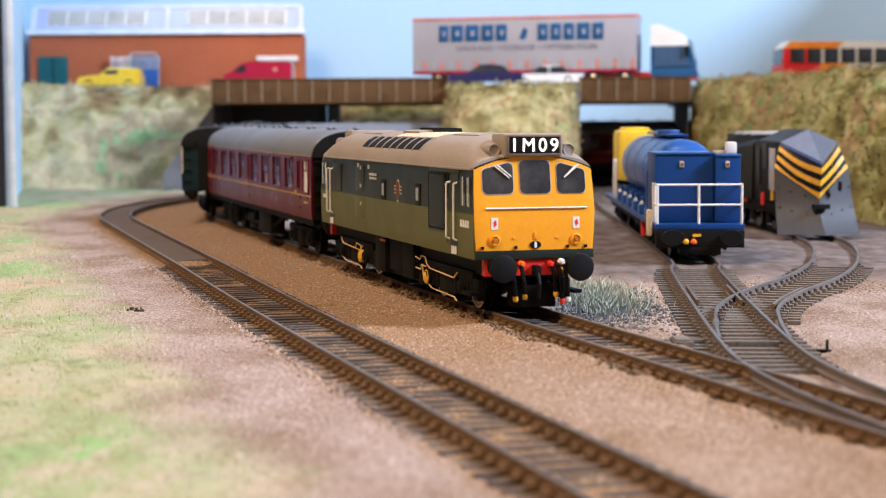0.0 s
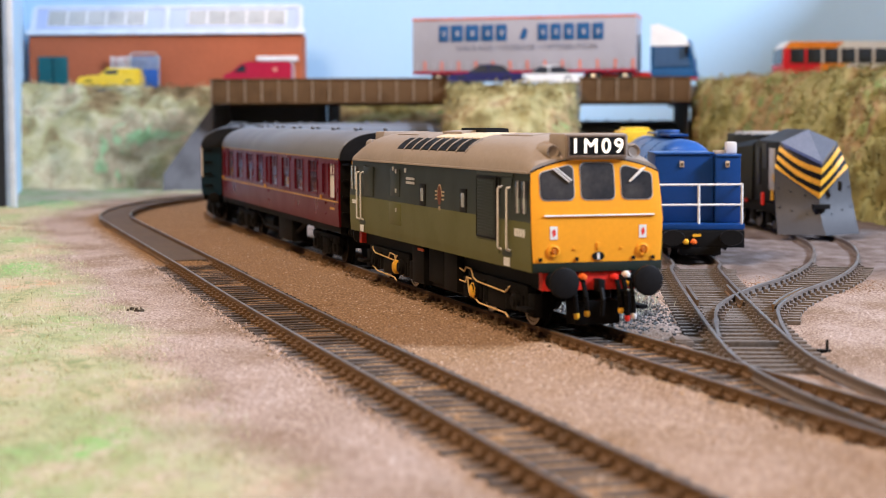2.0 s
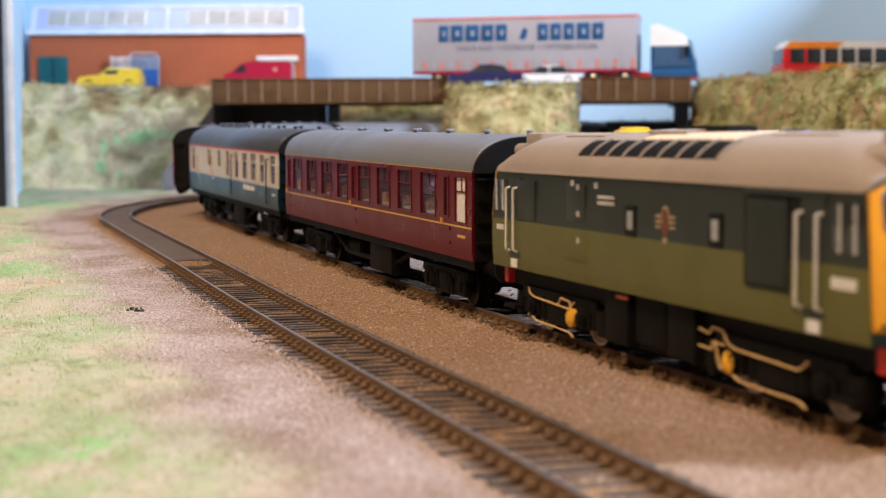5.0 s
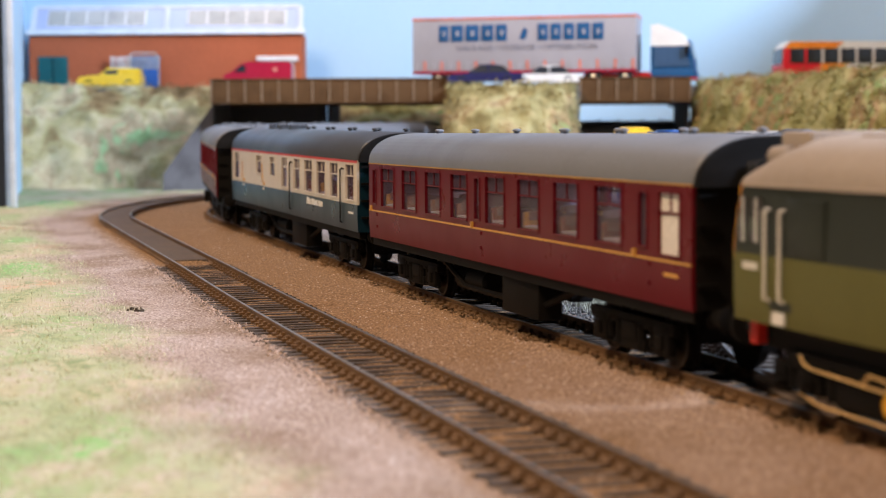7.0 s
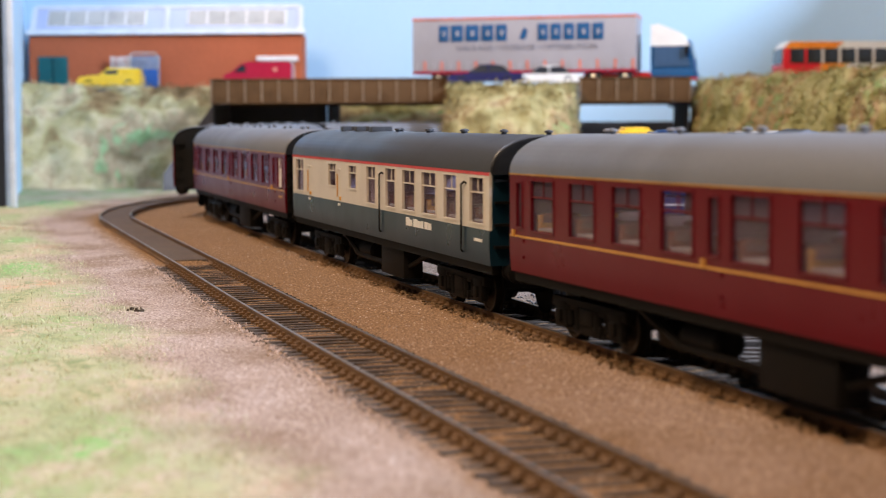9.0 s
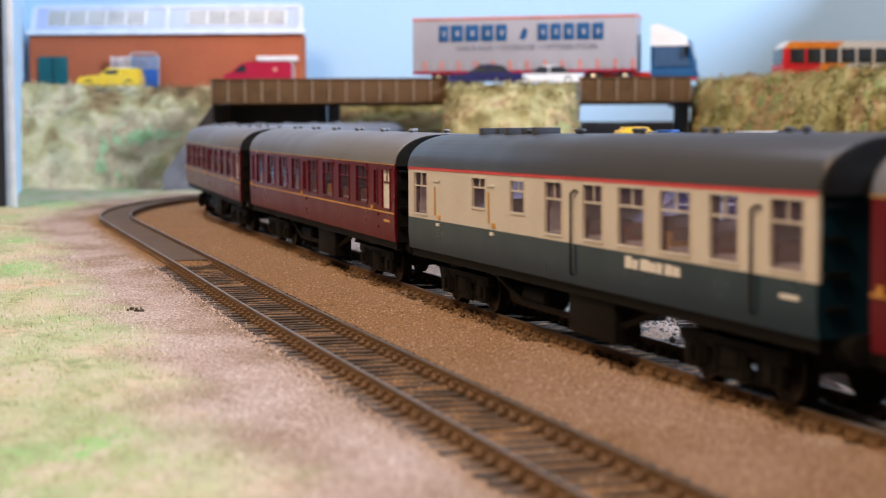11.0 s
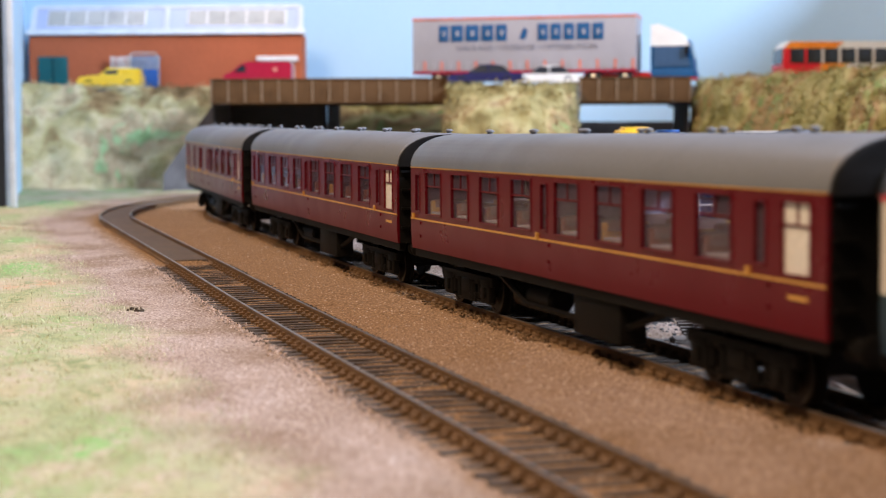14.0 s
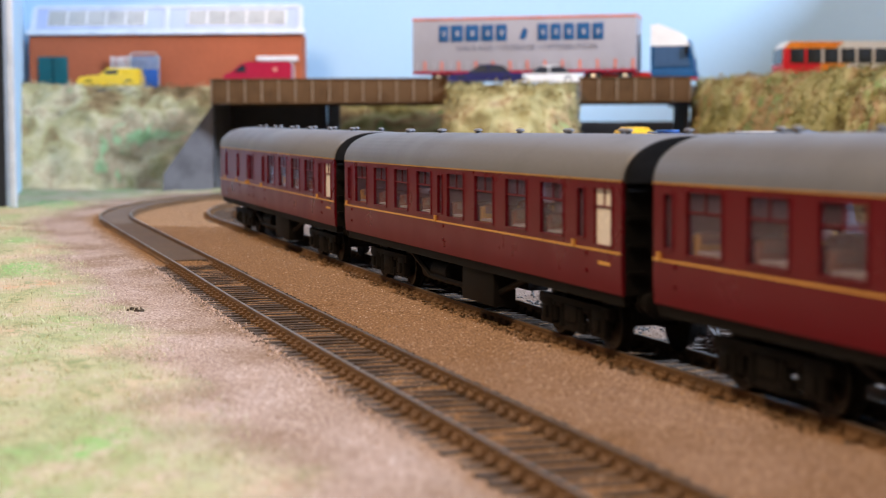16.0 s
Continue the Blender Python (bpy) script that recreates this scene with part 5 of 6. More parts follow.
def snowplough():
    y = 850
    t = thing("snowplough", "grey snowplough with amber and black chevrons on the siding", "snowplough", at=(168.6, y, rise(y) - 0.2, 0, 0.75, -85.0))
    F = 56.0

    def sheet(name, pts, m, label="", thick=1.2):
        return part(name, loft(B(), [[(F + x - d, yy, z) for x, yy, z in pts] for d in (0, thick)]), m, t, label, smooth=15)

    for sg in (-1, 1):
        # lower blade, slightly hollow, in two leaves
        rows = [(0.0, (26, 0, 0.6), (15, 19.4, 0.6)), (0.3, (20.5, 0, 5), (11, 19.0, 7.5)), (0.65, (17.0, 0, 11), (6.5, 18.4, 17)), (1.0, (15.5, 0, 17), (3, 17.6, 31))]
        bm = B()
        loft(bm, [[(F + a[0], 0, a[2]), (F + b[0], sg * b[1], b[2]), (F + b[0] - 1.5, sg * b[1], b[2]), (F + a[0] - 1.5, 0, a[2])] for _, a, b in rows])
        part("blade", bm, M["plough_grey"], t, "dark grey steel plough blade", smooth=35)
        # chevron bands above
        lo0, lo1 = Vector((15.5, 0, 17)), Vector((3, 17.6, 31))
        up0, up1 = Vector((18.5, 0, 34)), Vector((-2, 13.6, 43))
        for k in range(6):
            f0, f1 = k / 6, (k + 1) / 6
            secs = []
            for i in range(7):
                w = i / 6
                a = lo0.lerp(lo1, w).lerp(up0.lerp(up1, w), f0)
                b = lo0.lerp(lo1, w).lerp(up0.lerp(up1, w), f1)
                sag = 1.6 * math.sin(math.pi * w)
                secs.append([(F + p.x - sag - d, sg * p.y, p.z - sag * 0.9) for p, d in ((a, 0), (b, 0), (b, 1.2), (a, 1.2))])
            part("chevron", loft(B(), secs), M["stripe"] if k % 2 == 0 and k < 5 else (M["black"] if k < 5 else M["plough_grey"]), t, "amber chevron stripe" if k % 2 == 0 else "black chevron stripe", smooth=30)
        bm = B()
        a, b, c = (F + 18.5, 0, 34.1), (F - 2, sg * 13.6, 43.1), (F - 3, 0, 49)
        vs = [bm.verts.new(p) for p in (a, b, c)] + [bm.verts.new((p[0], p[1], p[2] - 1.5)) for p in (a, b, c)]
        bm.faces.new(vs[:3])
        bm.faces.new(vs[3:])
        for i in range(3):
            j = (i + 1) % 3
            bm.faces.new((vs[i], vs[j], vs[3 + j], vs[3 + i]))
        part("top_plate", bm, M["plough_top"], t, "smooth sloping top plate, its grey paled like reflected sky", smooth=0)
        bm = B()
        a, b, c, d = (F - 3, 0, 49), (F - 2, sg * 13.6, 43.1), (F - 40, sg * 14, 43.5), (F - 40, 0, 49)
        loft(bm, [[a, b, c, d], [(p[0], p[1], p[2] - 1.5) for p in (a, b, c, d)]])
        part("hood", bm, M["plough_grey"], t, "grey sloping hood", smooth=0)
        part("side_plate", box(B(), F - 44, F - 3, *sorted((sg * 13.2, sg * 14.4)), 14, 43, 0.3), M["black"], t, "black side plate")
        for x0, x1, z0, z1, m in ((F - 16, F - 8, 20, 40, "letter_grey"), (F - 28, F - 20, 30, 42, "plough_grey"), (F - 38, F - 33, 22, 40, "plough_grey"), (F - 13, F - 10, 15, 22, "stripe"), (F - 12, F - 4, 24, 28, "stripe"), (F - 30, F - 26, 12, 18, "red"), (F - 60, F - 56, 12, 17, "red")):
            part("fitting", box(B(), x0, x1, *sorted((sg * 14.3, sg * 15.2)), z0, z1, 0.2), M[m], t)
        part("body_side", loft(B(), [[(F - 46, sg * 12, 14), (F - 46, sg * 12, 44), (F - 46, sg * 14.5, 41), (F - 46, sg * 15.5, 14)], [(F - 110, sg * 12, 14), (F - 110, sg * 12, 40), (F - 110, sg * 14.5, 37), (F - 110, sg * 15.5, 14)]]), M["black"], t, "black body side", smooth=0)
        part("ram", rod(B(), (F - 4, sg * 9, 10), (F + 8, sg * 9, 8), 1.4), M["steel"], t)
        for x, z in ((10, 21), (13, 12), (16, 5)):
            for yy in (6, 12, 17):
                part("rivet", lathe(B(), (F + x + 5.5 - yy * 0.55, sg * yy, z - 4 + yy * 0.3), (F + x + 6.2 - yy * 0.55, sg * yy, z - 4 + yy * 0.3), [(0, 0.45), (1, 0.3), (1, 0)], 8), M["plough_grey"], t)
    part("lamp_iron", box(B(), F + 14, F + 16.4, 9, 10.4, 21, 25, 0.2), M["black"], t)
    part("step_plate", box(B(), F + 16, F + 19, -4, 4, 12.4, 14.6, 0.2), M["black"], t)
    part("body_top", box(B(), F - 110, F - 42, -11.8, 11.8, 38, 46, 1.5), M["black"], t, "black body roof")
    for k in range(3):
        part("roof_rib", box(B(), F - 60 - k * 16, F - 57 - k * 16, -12.2, 12.2, 45.6, 47.2, 0.3), M["letter_grey"], t)
    part("chassis", box(B(), F - 116, F - 2, -14, 14, 8.5, 13.9, 0.3), M["underframe"], t)
    for x in (F - 24, F - 52, F - 84, F - 106):
        wheelset(t, x, 6.0, M["steel"])
        for sg in (-1, 1):
            part("axle_guard", box(B(), x - 3, x + 3, *sorted((sg * 11.4, sg * 13.2)), 3.4, 9, 0.4), M["underframe"], t)
    return t


snowplough()


# ---- the street above ----
M["brick"] = mat("orange_brick", (0.42, 0.115, 0.045), 0.8, grain=350, vary=0.08, stain=20, stains=0.08)
M["glaze"] = mat("lilac_glazing", (0.42, 0.47, 0.66), 0.4, stains=0.05)
M["pane"] = mat("dusty_pane", (0.40, 0.39, 0.36), 0.35, stains=0.15)
M["teal"] = mat("teal_paint", (0.015, 0.11, 0.12), 0.5)
M["royal"] = mat("royal_blue_paint", (0.03, 0.10, 0.36), 0.5)
M["car_yellow"] = mat("car_yellow_paint", (0.85, 0.55, 0.02), 0.3, coat=0.4, stains=0.02)
M["van_red"] = mat("van_red_paint", (0.38, 0.012, 0.04), 0.35, coat=0.3, stains=0.02)
M["trailer"] = mat("trailer_lilac_grey", (0.37, 0.355, 0.375), 0.55, stains=0.04, vary=0.03)
M["letter_blue"] = mat("lettering_blue", (0.015, 0.09, 0.23), 0.5)
M["salmon"] = mat("salmon_red", (0.60, 0.22, 0.17), 0.5)
M["car_blue"] = mat("dark_metallic_blue", (0.05, 0.05, 0.17), 0.2, 0.4, coat=0.8)
M["bus_red"] = mat("bus_red_paint", (0.72, 0.02, 0.03), 0.35)
M["bus_orange"] = mat("bus_orange_paint", (0.88, 0.28, 0.02), 0.35)
M["window_dark"] = mat("vehicle_glass", (0.03, 0.033, 0.04), 0.1, coat=0.5)
M["tyre"] = mat("tyre_black", (0.02, 0.02, 0.02), 0.8)
M["window_blue"] = mat("cab_blue_glass", (0.06, 0.11, 0.20), 0.15, coat=0.5)

bm = B()
TOP = catmull([(206, 1345), (240, 1230), (262, 1090), (280, 960), (315, 860), (400, 780), (540, 720)], 25)
loft(bm, [[(p.x + 6, p.y, 80), (p.x + 6, p.y, 85.5), (648, p.y + 60, 85.5), (648, p.y + 60, 80)] for p in TOP])
tagged(part("road_verge", bm, bank_mat, smooth=0), "flat scrubby top of the embankment", kind="structure")


def workshop():
    t = thing("workshop_building", "orange brick workshop with white framed glazed roof", "building", at=(-234, 1430, 90))
    W2 = 115.5
    part("wall", box(B(), -W2, W2, 0, 3, 0, 47), M["brick"], t, "orange brick front wall")
    part("wall", box(B(), -W2, -W2 + 3, 3.1, 42, 0, 47), M["brick"], t)
    part("wall", box(B(), W2 - 3, W2, 3.1, 42, 0, 47), M["brick"], t)
    slope = lambda f: (-1.5 + 16 * f, 46.5 + 25.5 * f)

    def on_roof(name, x0, x1, f0, f1, m, lift, parent, label="", inset=0.0):
        (ya, za), (yb, zb) = slope(f0), slope(f1)
        n = Vector((0, -25.5, 16)).normalized() * lift
        k0, k1 = inset * f0, inset * f1
        sg0, sg1 = (1 if x0 < 0 else -1), (1 if x1 < 0 else -1)
        return part(name, loft(B(), [[(x0 + k0, ya, za), (x1 - k0, ya, za), (x1 - k1, yb, zb), (x0 + k1, yb, zb)], [(x0 + k0, ya + n.y, za + n.z), (x1 - k0, ya + n.y, za + n.z), (x1 - k1, yb + n.y, zb + n.z), (x0 + k1, yb + n.y, zb + n.z)]]), m, parent, label, smooth=0)

    r = on_roof("roof", -W2 - 1, W2 + 2, 0, 1, M["glaze"], 1.0, t, "lilac glazed sloping roof", 3)
    on_roof("eaves_beam", -W2 - 2, W2 + 3, 0, 0.16, M["board_white"], 2.0, r, "white eaves beam")
    on_roof("ridge_beam", -W2 + 3, W2 - 2, 0.90, 1.0, M["board_white"], 2.0, r, "white ridge beam")
    for x in (-W2 + 1, -1.5, W2 - 3.5):
        on_roof("rafter", x, x + 4, 0.16, 0.92, M["board_white"], 1.9, r)
    for g0 in (-101, 18):
        w = on_roof("roof_window", g0, g0 + 84, 0.30, 0.84, M["white"], 1.5, r, "row of dusty roof windows")
        for k in range(5):
            on_roof("pane", g0 + 1 + k * 16.6, g0 + 16.2 + k * 16.6, 0.33, 0.81, M["pane"], 1.9, w)
    d = part("door", box(B(), -108, -83, -1.2, -0.1, 2, 29, 0.2), M["teal"], t, "teal double door")
    part("door_rail", box(B(), -95.8, -95.2, -1.5, -1.1, 3, 28), M["black"], d)
    part("lintel", box(B(), 77, 112, -2.2, -0.1, 24.5, 28.5, 0.3), M["white"], t, "white door lintel")
    part("roller_door", box(B(), 80, 109, -0.9, -0.1, 0, 24.3), M["pale_grey"], t, "pale grey roller door")
    for k in range(6):
        part("slat", box(B(), 80, 109, -1.2, -0.85, 1 + k * 4, 3.6 + k * 4), M["letter_grey"], t)
    return t


workshop()


M["cage_blue"] = mat("cage_blue_grey", (0.17, 0.22, 0.34), 0.6)


def cage():
    t = thing("storage_cage", "blue skip in a grey arched wire cage", "cage", at=(-250, 1418, 90))
    part("skip", box(B(), -12, 12, -5, 5, 0, 18, 0.8), M["royal"], t, "royal blue metal skip")
    for x in (-12.5, 12.5):
        part("upright", rod(B(), (x, -5, 0), (x, -5, 28), 0.5), M["letter_grey"], t)
    part("arch", tube(B(), [(-12.5, -5, 28), (-10, -5, 31), (10, -5, 31), (12.5, -5, 28)], 0.6), M["letter_grey"], t)
    for z in (18, 21, 24, 27):
        part("wire", rod(B(), (-12.5, -5, z), (12.5, -5, z), 0.35), M["letter_grey"], t)
    part("back_panel", box(B(), -12, 12, 4, 5, 18, 29), M["cage_blue"], t, "blue-grey cage back")
    return t


cage()


def pallet_stack():
    t = thing("pallet_rack", "white slatted rack standing by the wall", "rack", at=(-271, 1424, 90))
    for k in range(5):
        part("slat", box(B(), -8.5, 8.5, -1, 0.5, 16 + k * 2.6, 17.4 + k * 2.6, 0.1), M["white"], t)
    for x in (-8, 0, 8):
        part("post", box(B(), x - 0.6, x + 0.6, 0.6, 1.8, 0, 29), M["white"], t)


pallet_stack()


def wheels(t, xs, w, r):
    for x in xs:
        for sg in (-1, 1):
            wh = part("wheel", lathe(B(), (x, sg * (w - 2.6), r), (x, sg * w, r), [(0, r * 0.6), (0, r), (0.8, r), (1, r * 0.85), (1, r * 0.6), (0.8, r * 0.55), (0.8, 0)], 16), M["tyre"], t)
            part("hub", lathe(B(), (x, sg * (w - 0.6), r), (x, sg * (w - 0.1), r), [(0, r * 0.5), (1, r * 0.4), (1, 0)], 12), M["steel"], wh)


def shell(t, name, prof, w, m, label="", taper=0.0, z0=None):
    """A vehicle body: a side outline drawn across its width, drawn in towards the top."""
    zmin, zmax = min(p[1] for p in prof), max(p[1] for p in prof)
    f = lambda z: 1 - taper * max(0, (z - zmin) / (zmax - zmin)) ** 1.5
    bm = loft(B(), [[(x, k * w * f(z), z) for x, z in prof] for k in (-1, -0.94, 0.94, 1)])
    return part(name, bm, m, t, label, smooth=30)


def pickup():
    t = thing("pickup_truck", "small bright yellow pickup truck on the bank", "truck", at=(-275, 1402, 90, 0, 0, 180))
    shell(t, "body", [(-26, 4), (-26, 12), (-8, 12.4), (10, 12), (24, 10.6), (26.5, 8), (26.5, 3.5), (-24, 3.5)], 10.5, M["car_yellow"], "yellow pickup body", 0.05)
    shell(t, "cab", [(-24, 12), (-22.5, 17.4), (2, 17.8), (8, 12)], 9.6, M["car_yellow"], "yellow cab", 0.14)
    for sg in (-1, 1):
        part("side_window", box(B(), -7, 3.5, *sorted((sg * 9.0, sg * 9.45)), 12.6, 16.0), M["window_dark"], t)
    part("load_cover", box(B(), -25, -10, -9.4, 9.4, 12.2, 16.6, 0.6), M["car_yellow"], t)
    wheels(t, (-16, 17), 10.4, 4.4)
    return t


pickup()


def delivery_van():
    t = thing("delivery_van", "dark red delivery van parked on the bridge", "van", at=(-150, 1384, 89, 0, 0, 180))
    shell(t, "body", [(-27, 4), (-27, 21.4), (-25, 22.4), (8, 22.4), (14, 20.8), (21, 14.5), (28, 12), (29, 4)], 12, M["van_red"], "dark red van body", 0.06)
    for sg in (-1, 1):
        part("side_window", loft(B(), [[(10, y, 14), (10, y, 19.8), (14, y, 19.3), (19.5, y, 14)] for y in sorted((sg * 11.5, sg * 12.05))]), M["window_dark"], t, smooth=0)
        part("emblem", lathe(B(), (-14, sg * 11.6, 16), (-14, sg * 12.1, 16), [(0, 2), (1, 1.9), (1, 0)], 16), M["salmon"], t, "round pale emblem")
    part("windscreen", loft(B(), [[(14.7, y, 20.4), (21.3, y, 14.7), (20.7, y, 14.4), (14.1, y, 20.2)] for y in (-10, 10)]), M["window_dark"], t, smooth=0)
    wheels(t, (-17, 18), 12, 4.6)
    return t


delivery_van()


def lorry():
    yaw = DEG(math.atan2(-44, 182))
    t = thing("articulated_lorry", "pale grey articulated lorry with blue lettering blocks", "lorry", at=(68.4, 1366, 90, 0, 0, yaw))
    tr = part("trailer_box", box(B(), -91, 91, -16, 16, 12.5, 55, 0.7), M["trailer"], t, "pale grey curtain-sided trailer")
    part("top_rail", box(B(), -91.3, 91.3, -16.3, 16.3, 53.2, 55.6, 0.4), M["salmon"], tr, "salmon red top rail")
    for k in range(26):
        part("curtain_strap", box(B(), -89 + k * 7.05, -86.6 + k * 7.05, -16.35, -16.05, 13.2, 20.5), M["salmon"] if k % 2 else M["trailer"], tr)
    part("side_rail", box(B(), -91, 91, -16.2, 16.2, 10.6, 12.4, 0.2), M["van_red"], t, "dark red chassis rail")
    widths = [8, 10, 11, 10, 9]
    for x0, ws in ((-69, widths), (12, [8.5, 8.5, 8.5, 10.5, 9])):
        x = x0
        for w in ws:
            part("letter_bar", box(B(), x, x + w, -16.5, -16.05, 36.2, 49.4, 0.3), M["letter_blue"], tr, "blue lettering block")
            part("letter_gap", box(B(), x + w * 0.42, x + w * 0.66, -16.62, -16.45, 40.6, 44.6), M["trailer"], tr)
            x += w + 2.0
    part("emblem", loft(B(), [[(-3, y, 38), (1, y, 47), (4, y, 44), (2, y, 37)] for y in (-16.4, -16.05)]), M["letter_blue"], tr, "small blue rose-like emblem")
    lettering("trailer_words", "HAULAGE \u2022 STORAGE \u2022 DISTRIBUTION", 6.6, M["letter_grey_dark"], tr, (3.0, -16.15, 30.6, 90, 0, 0), "slate grey line of lettering", 0.1)
    wheels(t, (-70, -57, -44, 57, 82), 15, 6.2)
    part("landing_leg", box(B(), 26, 28.5, -13, -10, 0, 11), M["van_red"], t)
    part("tractor_frame", box(B(), 48, 132, -9, 9, 6, 10), M["bus_red"], t)
    x0 = 102
    shell(t, "cab", [(x0, 7), (x0, 40), (x0 + 30, 34), (x0 + 33.5, 20), (x0 + 34, 7)], 15.5, M["letter_blue"], "blue lorry cab", 0.04)
    shell(t, "roof_fairing", [(x0, 30), (x0, 46.5), (x0 + 6, 47.5), (x0 + 24, 40), (x0 + 31, 30)], 15.7, M["white"], "white roof fairing", 0.08)
    for sg in (-1, 1):
        part("cab_window", loft(B(), [[(x0 + 3, y, 14), (x0 + 3, y, 29.5), (x0 + 27, y, 29.5), (x0 + 31, y, 14)] for y in sorted((sg * 15.4, sg * 16.0))]), M["window_blue"], t, smooth=0)
        part("mirror", box(B(), x0 + 27, x0 + 30, *sorted((sg * 16.5, sg * 18.5)), 22, 30, 0.4), M["black"], t)
    part("windscreen", loft(B(), [[(x0 + 30.6, y, 31.5), (x0 + 33.7, y, 19.5), (x0 + 33.9, y, 19.5), (x0 + 31.0, y, 31.5)] for y in (-13, 13)]), M["window_blue"], t, smooth=0)
    part("bumper", box(B(), x0 + 1, x0 + 35, -15.8, 15.8, 5.2, 11, 0.8), M["letter_blue"], t, "dark blue bumper skirt")
    part("bumper_strip", box(B(), x0 + 1, x0 + 35.2, -16, 16, 3.8, 5.1, 0.3), M["bus_red"], t, "red lower bumper strip")
    wheels(t, (x0 + 22,), 15.2, 6.4)
    return t


M["letter_grey_dark"] = mat("lettering_slate", (0.14, 0.15, 0.20), 0.6)
lorry()


def saloon(name, label, m, at):
    t = thing(name, label, "car", at=at)
    shell(t, "body", [(-28, 3.5), (-29, 8), (-27, 9.6), (-14, 10.2), (12, 10), (26, 8.6), (29, 6.5), (28.5, 3.5)], 11.5, m, "", 0.05)
    shell(t, "cabin", [(-20, 9.8), (-13, 15.6), (4, 16.2), (14, 9.8)], 10.4, M["window_dark"], "dark glazed cabin", 0.2)
    part("roof", loft(B(), [[(-13, y, 15.5), (-6, y, 16.5), (4, y, 16.4), (5, y, 15.9)] for y in (-8.6, 8.6)]), m, t, smooth=40)
    for sg in (-1, 1):
        part("headlight", box(B(), 26, 28.6, *sorted((sg * 6, sg * 10.6)), 6.2, 8.2, 0.4), M["steel"], t)
        part("pillar", box(B(), -3, -1.8, *sorted((sg * 9.0, sg * 10.0)), 9.8, 15.6), m, t)
    wheels(t, (-17, 18), 11.4, 4.2)
    return t


def roadside_bush():
    rr = random.Random(31)
    vs, fs = [], []
    for _ in range(1400):
        c = Vector((rr.gauss(-103, 7.5), rr.gauss(1409, 2.5), 0))
        c.z = 90 + abs(rr.gauss(0, 2.6)) * max(0.2, 1 - abs(c.x + 103) / 18)
        k = len(vs)
        vs += [tuple((c + Vector((rr.gauss(0, 0.9), rr.gauss(0, 0.9), rr.gauss(0, 0.7)))) * MM) for _ in range(3)]
        fs.append((k, k + 1, k + 2))
    me = bpy.data.meshes.new("roadside_bush")
    me.from_pydata(vs, [], fs)
    me.materials.append(mat("dull_green_bush", (0.13, 0.14, 0.07), 0.9, stains=0.1, island=0.4))
    tagged(new("roadside_bush", me), "low dull green bush at the end of the bridge", kind="stuff")


roadside_bush()
saloon("saloon_car", "shiny dark blue saloon car on the road", M["car_blue"], (34, 1302, 88.6, 0, 0, 174))
saloon("hatchback_car", "white car standing behind the knoll", M["white"], (82, 1330, 88.6, 0, 0, 176))


def bus():
    t = thing("single_deck_bus", "white single deck bus with red and orange front", "bus", at=(350, 1392, 89, 0, 0, 183))
    shell(t, "body", [(-72, 3.5), (-72, 34), (-69, 37), (68, 37), (73, 32), (74, 18), (73.5, 3.5)], 15.5, M["white"], "white bus body", 0.03)
    for sg in (-1, 1):
        for nm, m, d, pts in (("red_panel", "bus_red", 15.8, [(73.4, 4), (74.1, 18), (72.9, 31), (43, 31), (43, 4)]), ("roof_wrap", "bus_orange", 15.75, [(72.8, 31.1), (67.5, 36.4), (24, 36.4), (30, 31.1)]), ("orange_flash", "bus_orange", 15.7, [(42.8, 4), (42.8, 19), (19, 19), (33, 4)])):
            part(nm, loft(B(), [[(x, y, z) for x, z in pts] for y in sorted((sg * 15.2, sg * d))]), M[m], t, "", smooth=0)
        for k in range(9):
            x0 = 56 - k * 14
            part("side_window", box(B(), x0, x0 + 11.6, *sorted((sg * 15.0, sg * 16.05)), 19, 31, 0.2), M["window_dark"], t, "dark bus window")
    part("nose_cap", loft(B(), [[(73.6, y, 4), (74.4, y, 18), (74.9, y, 17.5), (74.6, y, 4)] for y in (-15, 15)]), M["bus_red"], t, smooth=0)
    part("windscreen", loft(B(), [[(74.1, y, 18.5), (73.2, y, 31), (73.8, y, 31), (74.7, y, 18.5)] for y in (-14, 14)]), M["window_dark"], t, smooth=0)
    part("skirt", box(B(), -70, 70, -14.8, 14.8, 2.4, 4.2), M["black"], t)
    wheels(t, (-42, 46), 15.6, 6.2)
    return t


bus()


